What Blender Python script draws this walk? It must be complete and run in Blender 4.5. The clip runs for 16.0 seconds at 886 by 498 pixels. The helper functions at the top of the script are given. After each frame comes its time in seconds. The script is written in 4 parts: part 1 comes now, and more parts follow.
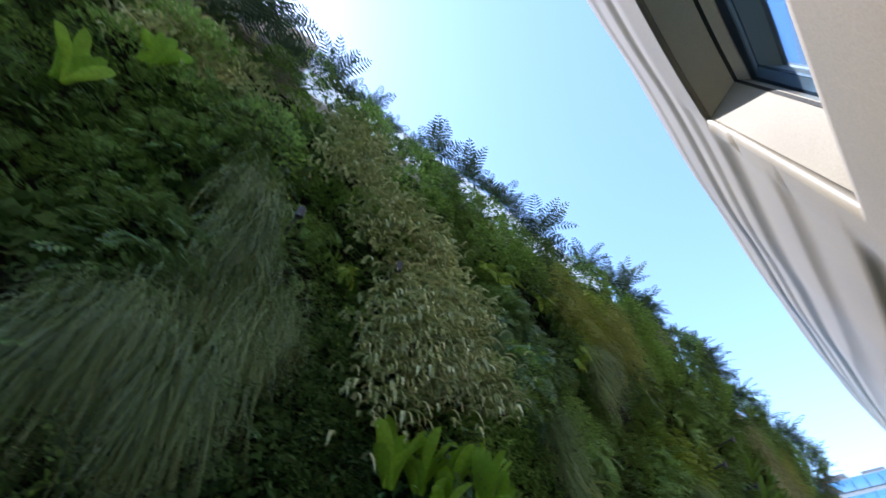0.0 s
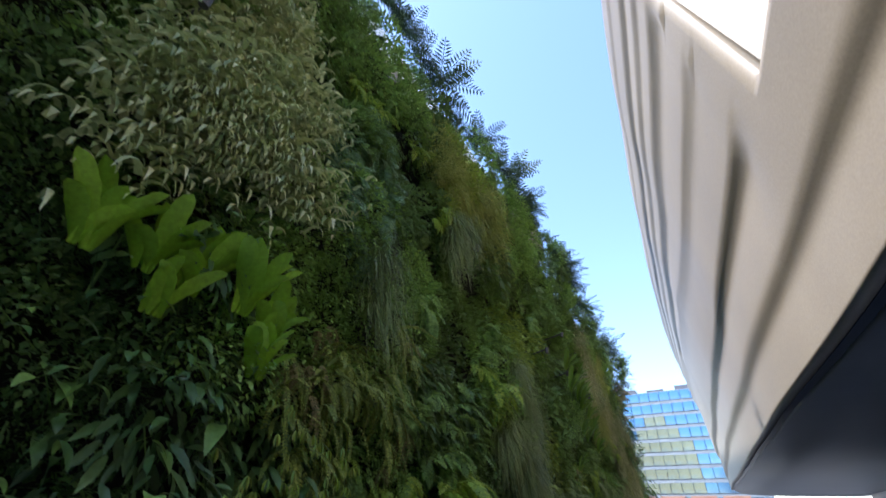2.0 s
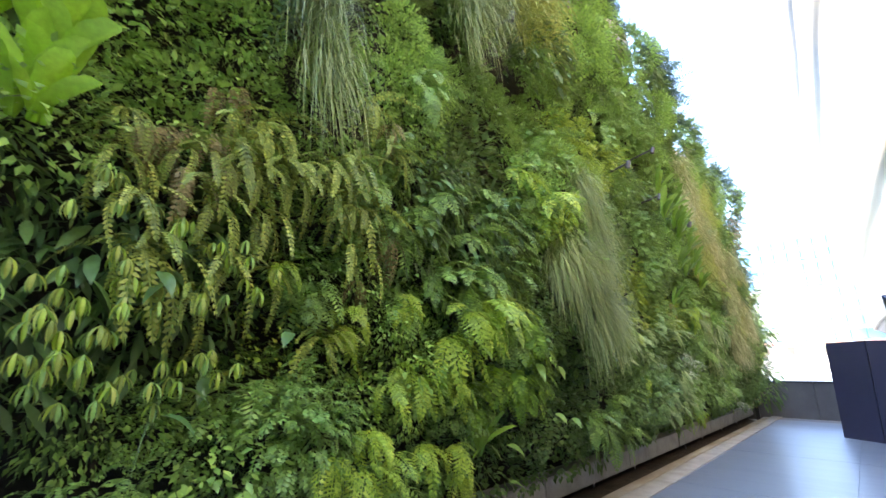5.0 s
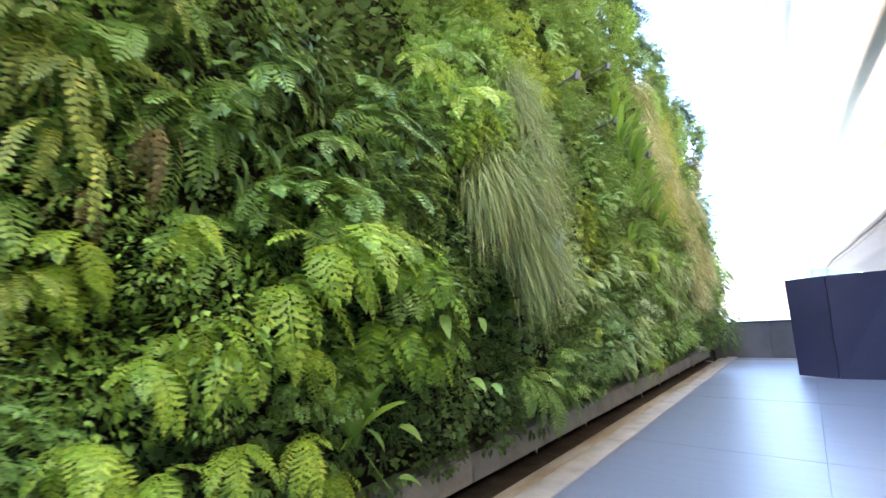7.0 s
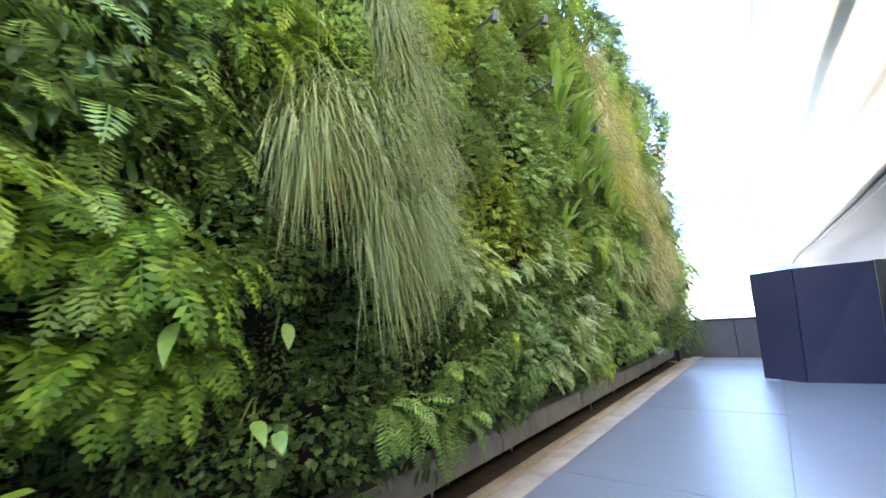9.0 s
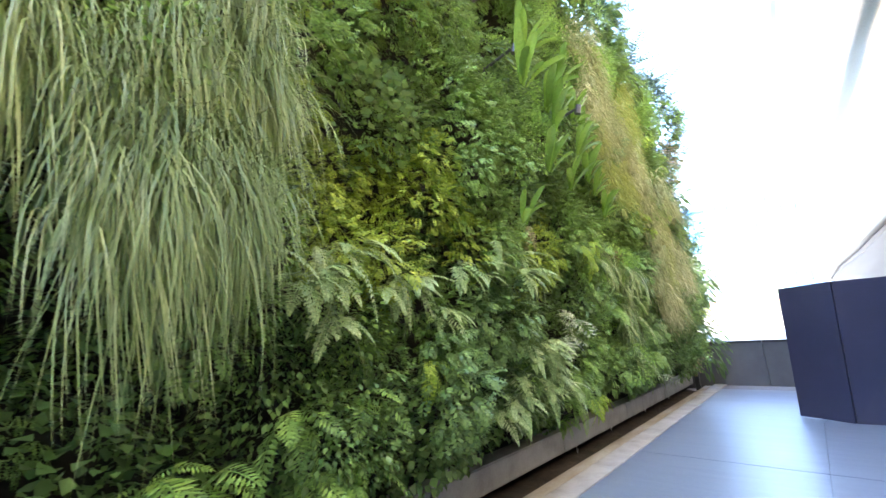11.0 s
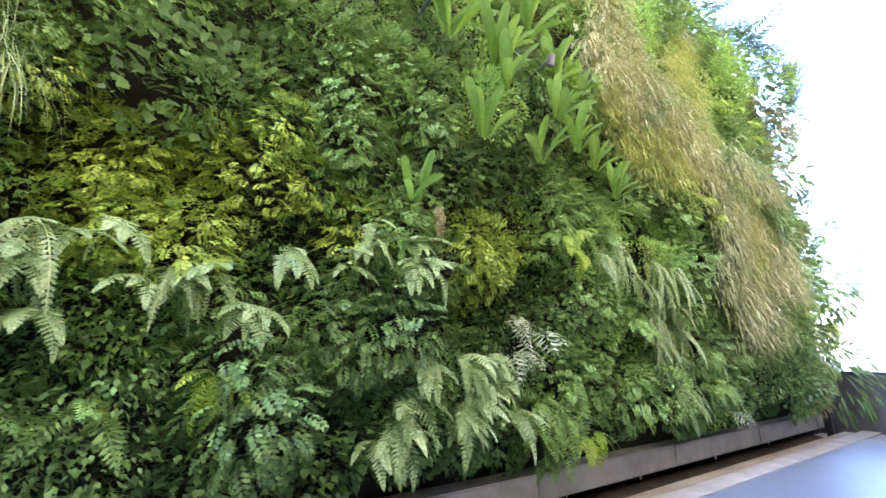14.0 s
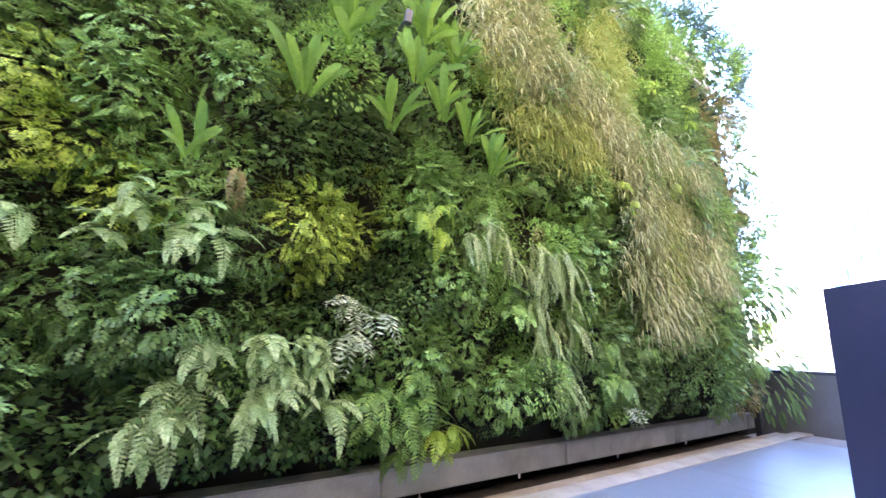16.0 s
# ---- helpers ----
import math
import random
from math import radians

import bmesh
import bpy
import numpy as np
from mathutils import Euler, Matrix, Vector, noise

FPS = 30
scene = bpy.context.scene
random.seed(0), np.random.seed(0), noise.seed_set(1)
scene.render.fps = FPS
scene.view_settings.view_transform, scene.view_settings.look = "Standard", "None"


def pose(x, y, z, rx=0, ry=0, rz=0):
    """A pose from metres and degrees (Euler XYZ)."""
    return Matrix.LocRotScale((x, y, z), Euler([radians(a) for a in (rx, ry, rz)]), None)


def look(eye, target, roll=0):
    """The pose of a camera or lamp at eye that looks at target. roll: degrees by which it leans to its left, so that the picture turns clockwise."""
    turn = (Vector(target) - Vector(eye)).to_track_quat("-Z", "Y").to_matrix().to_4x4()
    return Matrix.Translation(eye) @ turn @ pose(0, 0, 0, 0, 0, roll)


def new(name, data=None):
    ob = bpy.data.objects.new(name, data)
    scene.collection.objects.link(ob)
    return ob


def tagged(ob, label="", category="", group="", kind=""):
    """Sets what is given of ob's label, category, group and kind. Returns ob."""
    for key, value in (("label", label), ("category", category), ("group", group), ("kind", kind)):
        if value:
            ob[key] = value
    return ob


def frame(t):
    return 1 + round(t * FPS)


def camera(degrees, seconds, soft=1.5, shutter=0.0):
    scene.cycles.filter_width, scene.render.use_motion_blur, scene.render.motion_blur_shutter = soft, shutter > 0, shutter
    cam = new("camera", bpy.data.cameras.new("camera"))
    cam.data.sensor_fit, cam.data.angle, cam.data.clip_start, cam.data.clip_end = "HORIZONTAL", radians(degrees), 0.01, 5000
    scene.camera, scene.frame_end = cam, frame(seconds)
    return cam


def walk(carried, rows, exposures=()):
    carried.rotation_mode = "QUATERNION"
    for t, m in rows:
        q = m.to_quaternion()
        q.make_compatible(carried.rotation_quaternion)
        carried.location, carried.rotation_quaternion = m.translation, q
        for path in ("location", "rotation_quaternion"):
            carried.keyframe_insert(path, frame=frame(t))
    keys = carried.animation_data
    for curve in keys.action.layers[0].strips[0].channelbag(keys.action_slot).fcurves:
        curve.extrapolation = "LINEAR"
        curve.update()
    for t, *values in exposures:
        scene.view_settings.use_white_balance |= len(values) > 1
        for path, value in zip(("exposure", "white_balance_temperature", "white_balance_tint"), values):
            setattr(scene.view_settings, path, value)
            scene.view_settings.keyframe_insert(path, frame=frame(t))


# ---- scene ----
cam = camera(93.8, 16.0, soft=1.5, shutter=0.35)
PATH = [
    (0, (2.561, 0.245, 1.825), (1.562, 1.181, 3.283), -2.4),
    (0.5, (2.477, 0.585, 1.809), (1.587, 1.727, 3.189), -1.8),
    (1, (2.434, 0.93, 1.779), (1.613, 2.22, 3.068), -0.9),
    (1.5, (2.34, 1.281, 1.758), (1.526, 2.669, 2.946), 0.2),
    (2, (2.299, 1.63, 1.718), (1.431, 3.07, 2.801), 0.9),
    (2.5, (2.291, 2.004, 1.686), (1.317, 3.452, 2.663), 1.4),
    (3, (2.147, 2.42, 1.662), (1.064, 3.854, 2.542), 1.1),
    (3.5, (2.105, 2.78, 1.629), (0.918, 4.188, 2.409), 1.2),
    (3.7, (2.082, 2.911, 1.63), (0.851, 4.304, 2.368), 1.1),
    (5.8, (1.877, 3.898, 1.461), (0.516, 5.289, 1.922), -1.1),
    (6, (1.841, 4.045, 1.456), (0.481, 5.445, 1.895), -1.5),
    (6.5, (1.775, 4.393, 1.472), (0.415, 5.81, 1.849), -2.3),
    (7, (1.692, 4.769, 1.491), (0.413, 6.264, 1.85), -3.2),
    (7.5, (1.685, 5.138, 1.486), (0.426, 6.659, 1.804), -2.4),
    (8, (1.667, 5.493, 1.464), (0.466, 7.056, 1.807), -3.2),
    (8.5, (1.685, 5.878, 1.465), (0.52, 7.466, 1.81), -5.1),
    (9, (1.709, 6.259, 1.487), (0.501, 7.814, 1.836), -3.8),
    (9.2, (1.691, 6.419, 1.485), (0.511, 7.983, 1.887), -4.1),
    (11.3, (1.768, 7.877, 1.495), (0.462, 9.325, 1.939), -3.1),
    (11.5, (1.811, 8.013, 1.483), (0.487, 9.44, 1.942), -3.1),
    (12, (1.9, 8.349, 1.464), (0.582, 9.771, 1.957), -3.1),
    (12.5, (2.035, 8.69, 1.434), (0.704, 10.103, 1.914), -3.4),
    (13, (2.151, 9.009, 1.445), (0.73, 10.33, 1.931), -1.7),
    (13.5, (2.24, 9.336, 1.438), (0.718, 10.524, 1.961), -1.6),
    (14, (2.385, 9.635, 1.441), (0.752, 10.68, 1.93), -0.2),
    (14.5, (2.517, 9.961, 1.431), (0.892, 11.012, 1.937), 1.6),
    (15, (2.629, 10.319, 1.401), (1.017, 11.394, 1.895), 0.0),
    (15.5, (2.736, 10.653, 1.393), (1.116, 11.728, 1.86), 1.0),
    (16, (2.814, 11.015, 1.373), (1.181, 12.073, 1.836), 1.1),
]

EXPOSURES = [(0, 2.05, 5700, 13), (0.5, 1.85, 5650, 13), (1.5, 1.9, 5750, 14), (2.5, 2.3, 5950, 15), (3.0, 2.75, 6150, 14), (3.5, 3.25, 6250, 13), (3.7, 3.4, 6300, 13), (5.8, 4.5, 6500, 14), (8, 4.6, 6500, 13), (12.5, 4.8, 6150, 15), (14, 5.05, 5950, 22), (16, 5.1, 5800, 25)]
walk(cam, [(t, look(eye, target, roll)) for t, eye, target, roll in PATH], EXPOSURES)

# ---- sky and sun: the sun stands behind the planted wall, which shades the terrace; it lights the museum facade, whose light comes back on the plants ----
SUN_ELEVATION, SUN_AZIMUTH = radians(60), radians(236)  # azimuth clockwise from +y
world = bpy.data.worlds.new("sky")
scene.world = world
world.use_nodes = True
wn = world.node_tree
sky = wn.nodes.new("ShaderNodeTexSky")
sky.sky_type, sky.sun_disc = "NISHITA", False
sky.sun_elevation, sky.sun_rotation = SUN_ELEVATION, SUN_AZIMUTH
sky.air_density, sky.dust_density, sky.ozone_density = 1.0, 0.35, 1.0
wn.nodes["Background"].inputs[1].default_value = 0.125
wn.links.new(sky.outputs[0], wn.nodes["Background"].inputs[0])
sun_data = bpy.data.lights.new("sun", "SUN")
sun_data.energy, sun_data.angle, sun_data.color = 2.7, radians(0.53), (1.0, 0.93, 0.82)
sun = new("sun", sun_data)
sun.matrix_world = look((0, 0, 30), (-math.sin(SUN_AZIMUTH) * math.cos(SUN_ELEVATION), -math.cos(SUN_AZIMUTH) * math.cos(SUN_ELEVATION), 30 - math.sin(SUN_ELEVATION)))

# ---- materials ----
def material(name):
    m = bpy.data.materials.new(name)
    m.use_nodes = True
    return m, m.node_tree, m.node_tree.nodes["Principled BSDF"]


def noise_node(nt, scale, detail=6, rough=0.6, space="Object", stretch=(1, 1, 1)):
    tc = nt.nodes.new("ShaderNodeTexCoord")
    mp = nt.nodes.new("ShaderNodeMapping")
    mp.inputs["Scale"].default_value = stretch
    n = nt.nodes.new("ShaderNodeTexNoise")
    n.inputs["Scale"].default_value, n.inputs["Detail"].default_value, n.inputs["Roughness"].default_value = scale, detail, rough
    nt.links.new(tc.outputs[space], mp.inputs[0])
    nt.links.new(mp.outputs[0], n.inputs["Vector"])
    return n


def ramp_node(nt, source, stops):
    r = nt.nodes.new("ShaderNodeValToRGB")
    e = r.color_ramp.elements
    while len(e) < len(stops):
        e.new(0.5)
    for el, (p, c) in zip(e, stops):
        el.position, el.color = p, (*c, 1)
    nt.links.new(source, r.inputs[0])
    return r


def bump(nt, bsdf, source, strength, distance=0.01):
    b = nt.nodes.new("ShaderNodeBump")
    b.inputs["Strength"].default_value, b.inputs["Distance"].default_value = strength, distance
    nt.links.new(source, b.inputs["Height"])
    nt.links.new(b.outputs[0], bsdf.inputs["Normal"])


def mix_colour(nt, a, b, fac, mode="MIX"):
    m = nt.nodes.new("ShaderNodeMix")
    m.data_type, m.blend_type = "RGBA", mode
    for sock, v in ((m.inputs[0], fac), (m.inputs[6], a), (m.inputs[7], b)):
        if hasattr(v, "is_linked"):
            nt.links.new(v, sock)
        elif isinstance(v, (tuple, list)):
            sock.default_value = (*v, 1)
        else:
            sock.default_value = v
    return m.outputs[2]


def surface(name, stops, scale=2.0, fine=40.0, rough=(0.6, 0.8), relief=0.15, metal=0.0, depth=0.01, stretch=(1, 1, 1)):
    """A plain surface with stains at one scale, grain at another, and fine relief."""
    m, nt, b = material(name)
    big, small = noise_node(nt, scale, stretch=stretch), noise_node(nt, fine, 8, 0.7, stretch=stretch)
    r = ramp_node(nt, big.outputs[0], stops)
    g = ramp_node(nt, small.outputs[0], [(0.3, (0.82, 0.82, 0.82)), (0.7, (1.08, 1.08, 1.08))])
    nt.links.new(mix_colour(nt, r.outputs[0], g.outputs[0], 1.0, "MULTIPLY"), b.inputs["Base Color"])
    rr = nt.nodes.new("ShaderNodeMapRange")
    rr.inputs[3].default_value, rr.inputs[4].default_value = rough
    nt.links.new(big.outputs[0], rr.inputs[0])
    nt.links.new(rr.outputs[0], b.inputs["Roughness"])
    b.inputs["Metallic"].default_value = metal
    bump(nt, b, small.outputs[0], relief, depth)
    return m


def leaf_material(name, colours, rough=0.45, through_light=0.25, spread=0.6):
    """Leaf: colour varies leaf by leaf and plant by plant, some light passes through."""
    m, nt, b = material(name)
    geo, info = nt.nodes.new("ShaderNodeNewGeometry"), nt.nodes.new("ShaderNodeObjectInfo")
    mean = nt.nodes.new("ShaderNodeMath")
    mean.operation = "MULTIPLY_ADD"
    nt.links.new(geo.outputs["Random Per Island"], mean.inputs[0])
    mean.inputs[1].default_value = spread
    tail = nt.nodes.new("ShaderNodeMath")
    tail.operation, tail.inputs[1].default_value = "MULTIPLY", 1 - spread
    nt.links.new(info.outputs["Random"], tail.inputs[0])
    nt.links.new(tail.outputs[0], mean.inputs[2])
    n = len(colours)
    r = ramp_node(nt, mean.outputs[0], [(i / max(1, n - 1), tuple(v * q * (0.9 + 0.7 * i / max(1, n - 1)) for v, q in zip(c, (1.28, 1.15, 1.24)))) for i, c in enumerate(colours)])
    veins = noise_node(nt, 30, 4, 0.6)
    g = ramp_node(nt, veins.outputs[0], [(0.3, (0.75, 0.78, 0.7)), (0.7, (1.15, 1.12, 1.1))])
    colour = mix_colour(nt, r.outputs[0], g.outputs[0], 1.0, "MULTIPLY")
    nt.links.new(colour, b.inputs["Base Color"])
    b.inputs["Roughness"].default_value = rough
    b.inputs["Specular IOR Level"].default_value = 0.5
    t = nt.nodes.new("ShaderNodeBsdfTranslucent")
    bright = mix_colour(nt, colour, (1.0, 1.1, 0.35), 0.25)
    nt.links.new(bright, t.inputs[0])
    mx = nt.nodes.new("ShaderNodeMixShader")
    mx.inputs[0].default_value = through_light
    nt.links.new(b.outputs[0], mx.inputs[1])
    nt.links.new(t.outputs[0], mx.inputs[2])
    nt.links.new(mx.outputs[0], nt.nodes["Material Output"].inputs[0])
    return m


M_PAVER = surface("pale_stone_paver", [(0.3, (0.19, 0.225, 0.285)), (0.55, (0.21, 0.25, 0.31)), (0.75, (0.235, 0.275, 0.335))], 1.1, 60, (0.22, 0.48), 0.06, 0, 0.003, (0.35, 2.2, 1))
# shallow ripples across the paving, which break its reflections into streaks
nt = M_PAVER.node_tree
ripple, fine_bump = noise_node(nt, 1.3, 2, 0.5, "Object", (0.6, 3.0, 1)), [n for n in nt.nodes if n.type == "BUMP"][0]
ripple_bump = nt.nodes.new("ShaderNodeBump")
ripple_bump.inputs["Strength"].default_value, ripple_bump.inputs["Distance"].default_value = 0.28, 0.02
nt.links.new(ripple.outputs[0], ripple_bump.inputs["Height"])
nt.links.new(ripple_bump.outputs[0], fine_bump.inputs["Normal"])
M_JOINT = surface("joint_grit", [(0.3, (0.22, 0.22, 0.23)), (0.7, (0.3, 0.3, 0.31))], 8, 90)
M_EDGE = surface("stained_concrete_edge", [(0.3, (0.24, 0.19, 0.13)), (0.5, (0.38, 0.33, 0.26)), (0.7, (0.47, 0.45, 0.42))], 3, 50, (0.7, 0.95), 0.3, 0, 0.01, (1, 0.35, 1))
M_SOIL = surface("wet_soil", [(0.3, (0.03, 0.024, 0.017)), (0.6, (0.08, 0.06, 0.04)), (0.75, (0.14, 0.10, 0.07))], 7, 60, (0.8, 1), 0.9, 0, 0.03)
M_CURB = surface("pale_concrete_curb", [(0.3, (0.30, 0.29, 0.27)), (0.55, (0.42, 0.41, 0.39)), (0.75, (0.48, 0.47, 0.45))], 3, 70, (0.7, 0.9), 0.25)
M_FELT = surface("dark_root_felt", [(0.3, (0.018, 0.02, 0.011)), (0.6, (0.04, 0.036, 0.02)), (0.75, (0.075, 0.055, 0.033))], 5, 60, (0.9, 1), 1.0, 0, 0.04)
M_PARAPET = surface("dark_grey_concrete", [(0.3, (0.10, 0.10, 0.105)), (0.6, (0.14, 0.14, 0.145)), (0.8, (0.17, 0.17, 0.17))], 1.5, 50, (0.6, 0.85), 0.2)
M_CAP = surface("dark_metal_coping", [(0.3, (0.035, 0.035, 0.04)), (0.7, (0.06, 0.06, 0.065))], 3, 80, (0.4, 0.6), 0.05)
M_STEEL = surface("dark_painted_steel", [(0.3, (0.040, 0.041, 0.078)), (0.6, (0.052, 0.052, 0.096)), (0.8, (0.064, 0.060, 0.100))], 1.2, 120, (0.3, 0.42), 0.08, 0.0, 0.002)
M_STEEL.node_tree.nodes["Principled BSDF"].inputs["Coat Weight"].default_value = 0.35
M_STEEL.node_tree.nodes["Principled BSDF"].inputs["Coat Roughness"].default_value = 0.3
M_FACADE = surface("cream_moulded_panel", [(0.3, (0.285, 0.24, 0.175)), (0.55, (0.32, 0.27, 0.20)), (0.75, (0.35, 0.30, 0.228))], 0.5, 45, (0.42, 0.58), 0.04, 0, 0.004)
# tan, lightened far past the facade colour to stand for missing bounce light
M_REVEAL = surface("tan_lightened_reveal", [(0.3, (0.70, 0.61, 0.48)), (0.7, (0.76, 0.67, 0.54))], 1.2, 60, (0.5, 0.65), 0.04, 0, 0.003)
M_SOFFIT = surface("grey_soffit", [(0.3, (0.10, 0.105, 0.12)), (0.7, (0.15, 0.155, 0.17))], 0.8, 50, (0.4, 0.6), 0.05)
# blue sky reflection put into the base colour, for the wedge's sloping top
M_BLUE = surface("sky_reflection_steel", [(0.3, (0.035, 0.075, 0.24)), (0.7, (0.05, 0.095, 0.28))], 1.2, 120, (0.35, 0.5), 0.06, 0, 0.002)
M_STONE = surface("beige_concrete", [(0.3, (0.42, 0.36, 0.29)), (0.6, (0.50, 0.44, 0.36)), (0.8, (0.56, 0.50, 0.42))], 1.2, 40, (0.7, 0.9), 0.2)
M_WHITE = surface("pale_plaster", [(0.3, (0.55, 0.54, 0.52)), (0.7, (0.68, 0.67, 0.65))], 0.4, 20)
M_BAND = surface("grey_spandrel", [(0.3, (0.22, 0.25, 0.27)), (0.7, (0.30, 0.32, 0.33))], 0.4, 20)
M_RED = surface("terracotta_slab", [(0.3, (0.42, 0.20, 0.12)), (0.7, (0.52, 0.28, 0.18))], 1, 20)
M_BLACK = surface("black_gasket", [(0.3, (0.012, 0.012, 0.013)), (0.7, (0.02, 0.02, 0.022))], 3, 80, (0.4, 0.5), 0.03)
M_PIPE = surface("grey_metal_fitting", [(0.3, (0.10, 0.10, 0.11)), (0.7, (0.2, 0.2, 0.21))], 5, 80, (0.35, 0.5), 0.05, 0.6)
M_ROAD = surface("far_ground", [(0.3, (0.10, 0.10, 0.10)), (0.7, (0.17, 0.165, 0.16))], 0.05, 4, (0.8, 0.9))

m, nt, b = material("window_glass")
b.inputs["Roughness"].default_value, b.inputs["Specular IOR Level"].default_value = 0.03, 1.0
b.inputs["Metallic"].default_value = 0.85
b.inputs["Base Color"].default_value = (0.24, 0.42, 0.66, 1)
M_GLASS = m
m, nt, b = material("tower_glass")
n = noise_node(nt, 0.12, 3)
r = ramp_node(nt, n.outputs[0], [(0.35, (0.08, 0.20, 0.36)), (0.5, (0.14, 0.28, 0.44)), (0.65, (0.26, 0.34, 0.40))])
nt.links.new(r.outputs[0], b.inputs["Base Color"])
b.inputs["Roughness"].default_value, b.inputs["Metallic"].default_value = 0.12, 0.6
M_TOWER = m
m, nt, b = material("tower_glass_warm")
n = noise_node(nt, 0.15, 4)
r = ramp_node(nt, n.outputs[0], [(0.35, (0.20, 0.25, 0.18)), (0.5, (0.30, 0.30, 0.18)), (0.65, (0.26, 0.33, 0.30))])
nt.links.new(r.outputs[0], b.inputs["Base Color"])
b.inputs["Roughness"].default_value, b.inputs["Metallic"].default_value = 0.2, 0.3
M_TOWER_WARM = m

L_DARK = leaf_material("dark_green_leaf", [(0.030, 0.080, 0.030), (0.058, 0.138, 0.040), (0.115, 0.22, 0.060)])
L_MID = leaf_material("mid_green_leaf", [(0.085, 0.193, 0.047), (0.145, 0.295, 0.068), (0.241, 0.408, 0.096)])
L_LIME = leaf_material("lime_green_leaf", [(0.13, 0.275, 0.03), (0.225, 0.39, 0.045), (0.37, 0.46, 0.07)], 0.4, 0.4)
L_YELLOW = leaf_material("yellow_green_leaf", [(0.13, 0.235, 0.034), (0.25, 0.385, 0.05), (0.40, 0.50, 0.075)])
L_PALE = leaf_material("pale_green_leaf", [(0.13, 0.25, 0.09), (0.22, 0.355, 0.14), (0.37, 0.46, 0.24)], 0.5)
L_OLIVE = leaf_material("olive_frond", [(0.09, 0.15, 0.028), (0.18, 0.26, 0.045), (0.34, 0.41, 0.09)], 0.5)
L_BLUE = leaf_material("blue_green_leaf", [(0.045, 0.12, 0.055), (0.085, 0.20, 0.09), (0.16, 0.30, 0.15)], 0.32)
L_GRASS = leaf_material("grey_green_grass", [(0.085, 0.15, 0.05), (0.155, 0.245, 0.085), (0.31, 0.39, 0.18)], 0.4)
L_TAN = leaf_material("straw_grass", [(0.115, 0.165, 0.06), (0.22, 0.27, 0.125), (0.35, 0.385, 0.21), (0.47, 0.49, 0.32)], 0.6, 0.35)
L_STRAW_GREEN = leaf_material("yellowed_grass", [(0.12, 0.19, 0.04), (0.22, 0.29, 0.07), (0.36, 0.40, 0.13)], 0.5, 0.4)
L_SILVER = leaf_material("silver_leaf", [(0.17, 0.25, 0.155), (0.30, 0.39, 0.26), (0.42, 0.48, 0.36)], 0.5)
L_BROWN = leaf_material("dry_brown_leaf", [(0.085, 0.09, 0.035), (0.15, 0.14, 0.06), (0.25, 0.225, 0.11)], 0.7)
L_NEST = leaf_material("bright_strap_leaf", [(0.05, 0.14, 0.02), (0.095, 0.22, 0.027), (0.19, 0.33, 0.04)], 0.48, 0.3)

L_CREAM = leaf_material("cream_striped_leaf", [(0.19, 0.30, 0.11), (0.38, 0.46, 0.22), (0.58, 0.62, 0.38)], 0.45, 0.3)
L_CROWN = leaf_material("dull_blue_green_leaf", [(0.025, 0.07, 0.045), (0.04, 0.095, 0.06), (0.07, 0.14, 0.085)], 0.5, 0.12)
L_GLOSS = leaf_material("glossy_dark_leaf", [(0.022, 0.072, 0.024), (0.045, 0.115, 0.032), (0.085, 0.17, 0.05)], 0.38, 0.2)

L_NEST_YOUNG = leaf_material("sunny_strap_leaf", [(0.11, 0.28, 0.018), (0.20, 0.41, 0.026), (0.32, 0.52, 0.04)], 0.42, 0.35)

for strap in (L_NEST, L_NEST_YOUNG):
    strap.node_tree.nodes["Principled BSDF"].inputs["Specular IOR Level"].default_value = 0.25

m, nt, b = material("lamp_glow")
b.inputs["Emission Color"].default_value = (1.0, 0.95, 0.85, 1)
b.inputs["Emission Strength"].default_value = 1.2
M_LAMP = m

# ---- mesh helpers ----
def mesh_of(name, verts, faces, mat, smooth=False):
    me = bpy.data.meshes.new(name)
    me.from_pydata([tuple(v) for v in verts], [], [tuple(f) for f in faces])
    me.materials.append(mat)
    if smooth:
        me.polygons.foreach_set("use_smooth", [True] * len(me.polygons))
    me.update()
    return me


def put(name, me, parent=None, m=None):
    ob = new(name, me)
    if parent is not None:
        ob.parent = parent
    if m is not None:
        ob.matrix_basis = m
    return ob


def part(name, bm, mat, parent=None, label=""):
    me = bpy.data.meshes.new(name)
    bm.to_mesh(me)
    bm.free()
    me.materials.append(mat)
    ob = new(name, me)
    if parent is not None:
        ob.parent = parent
    return tagged(ob, label)


def box_bm(x0, y0, z0, x1, y1, z1, bevel=0.0, bm=None):
    fresh = bm is None
    bm = bm or bmesh.new()
    made = bmesh.ops.create_cube(bm, size=1)["verts"]
    bmesh.ops.transform(bm, verts=made, matrix=Matrix.Translation(((x0 + x1) / 2, (y0 + y1) / 2, (z0 + z1) / 2)) @ Matrix.Diagonal((x1 - x0, y1 - y0, z1 - z0, 1)))
    if bevel and fresh:
        bmesh.ops.bevel(bm, geom=bm.edges[:], offset=bevel, segments=2, affect="EDGES")
    return bm


def box(name, x0, y0, z0, x1, y1, z1, mat, parent=None, bevel=0.0, label=""):
    return part(name, box_bm(x0, y0, z0, x1, y1, z1, bevel), mat, parent, label)


def structure(ob, label, category):
    return tagged(ob, label, category, kind="structure")


def empty(name, place=(0, 0, 0)):
    e = new(name)
    e.location = place
    return e


def wave(y, z, s=1.0, k=0):
    return noise.noise((y * s + 13.7 * k, z * s - 5.1 * k, 3.3 * k))
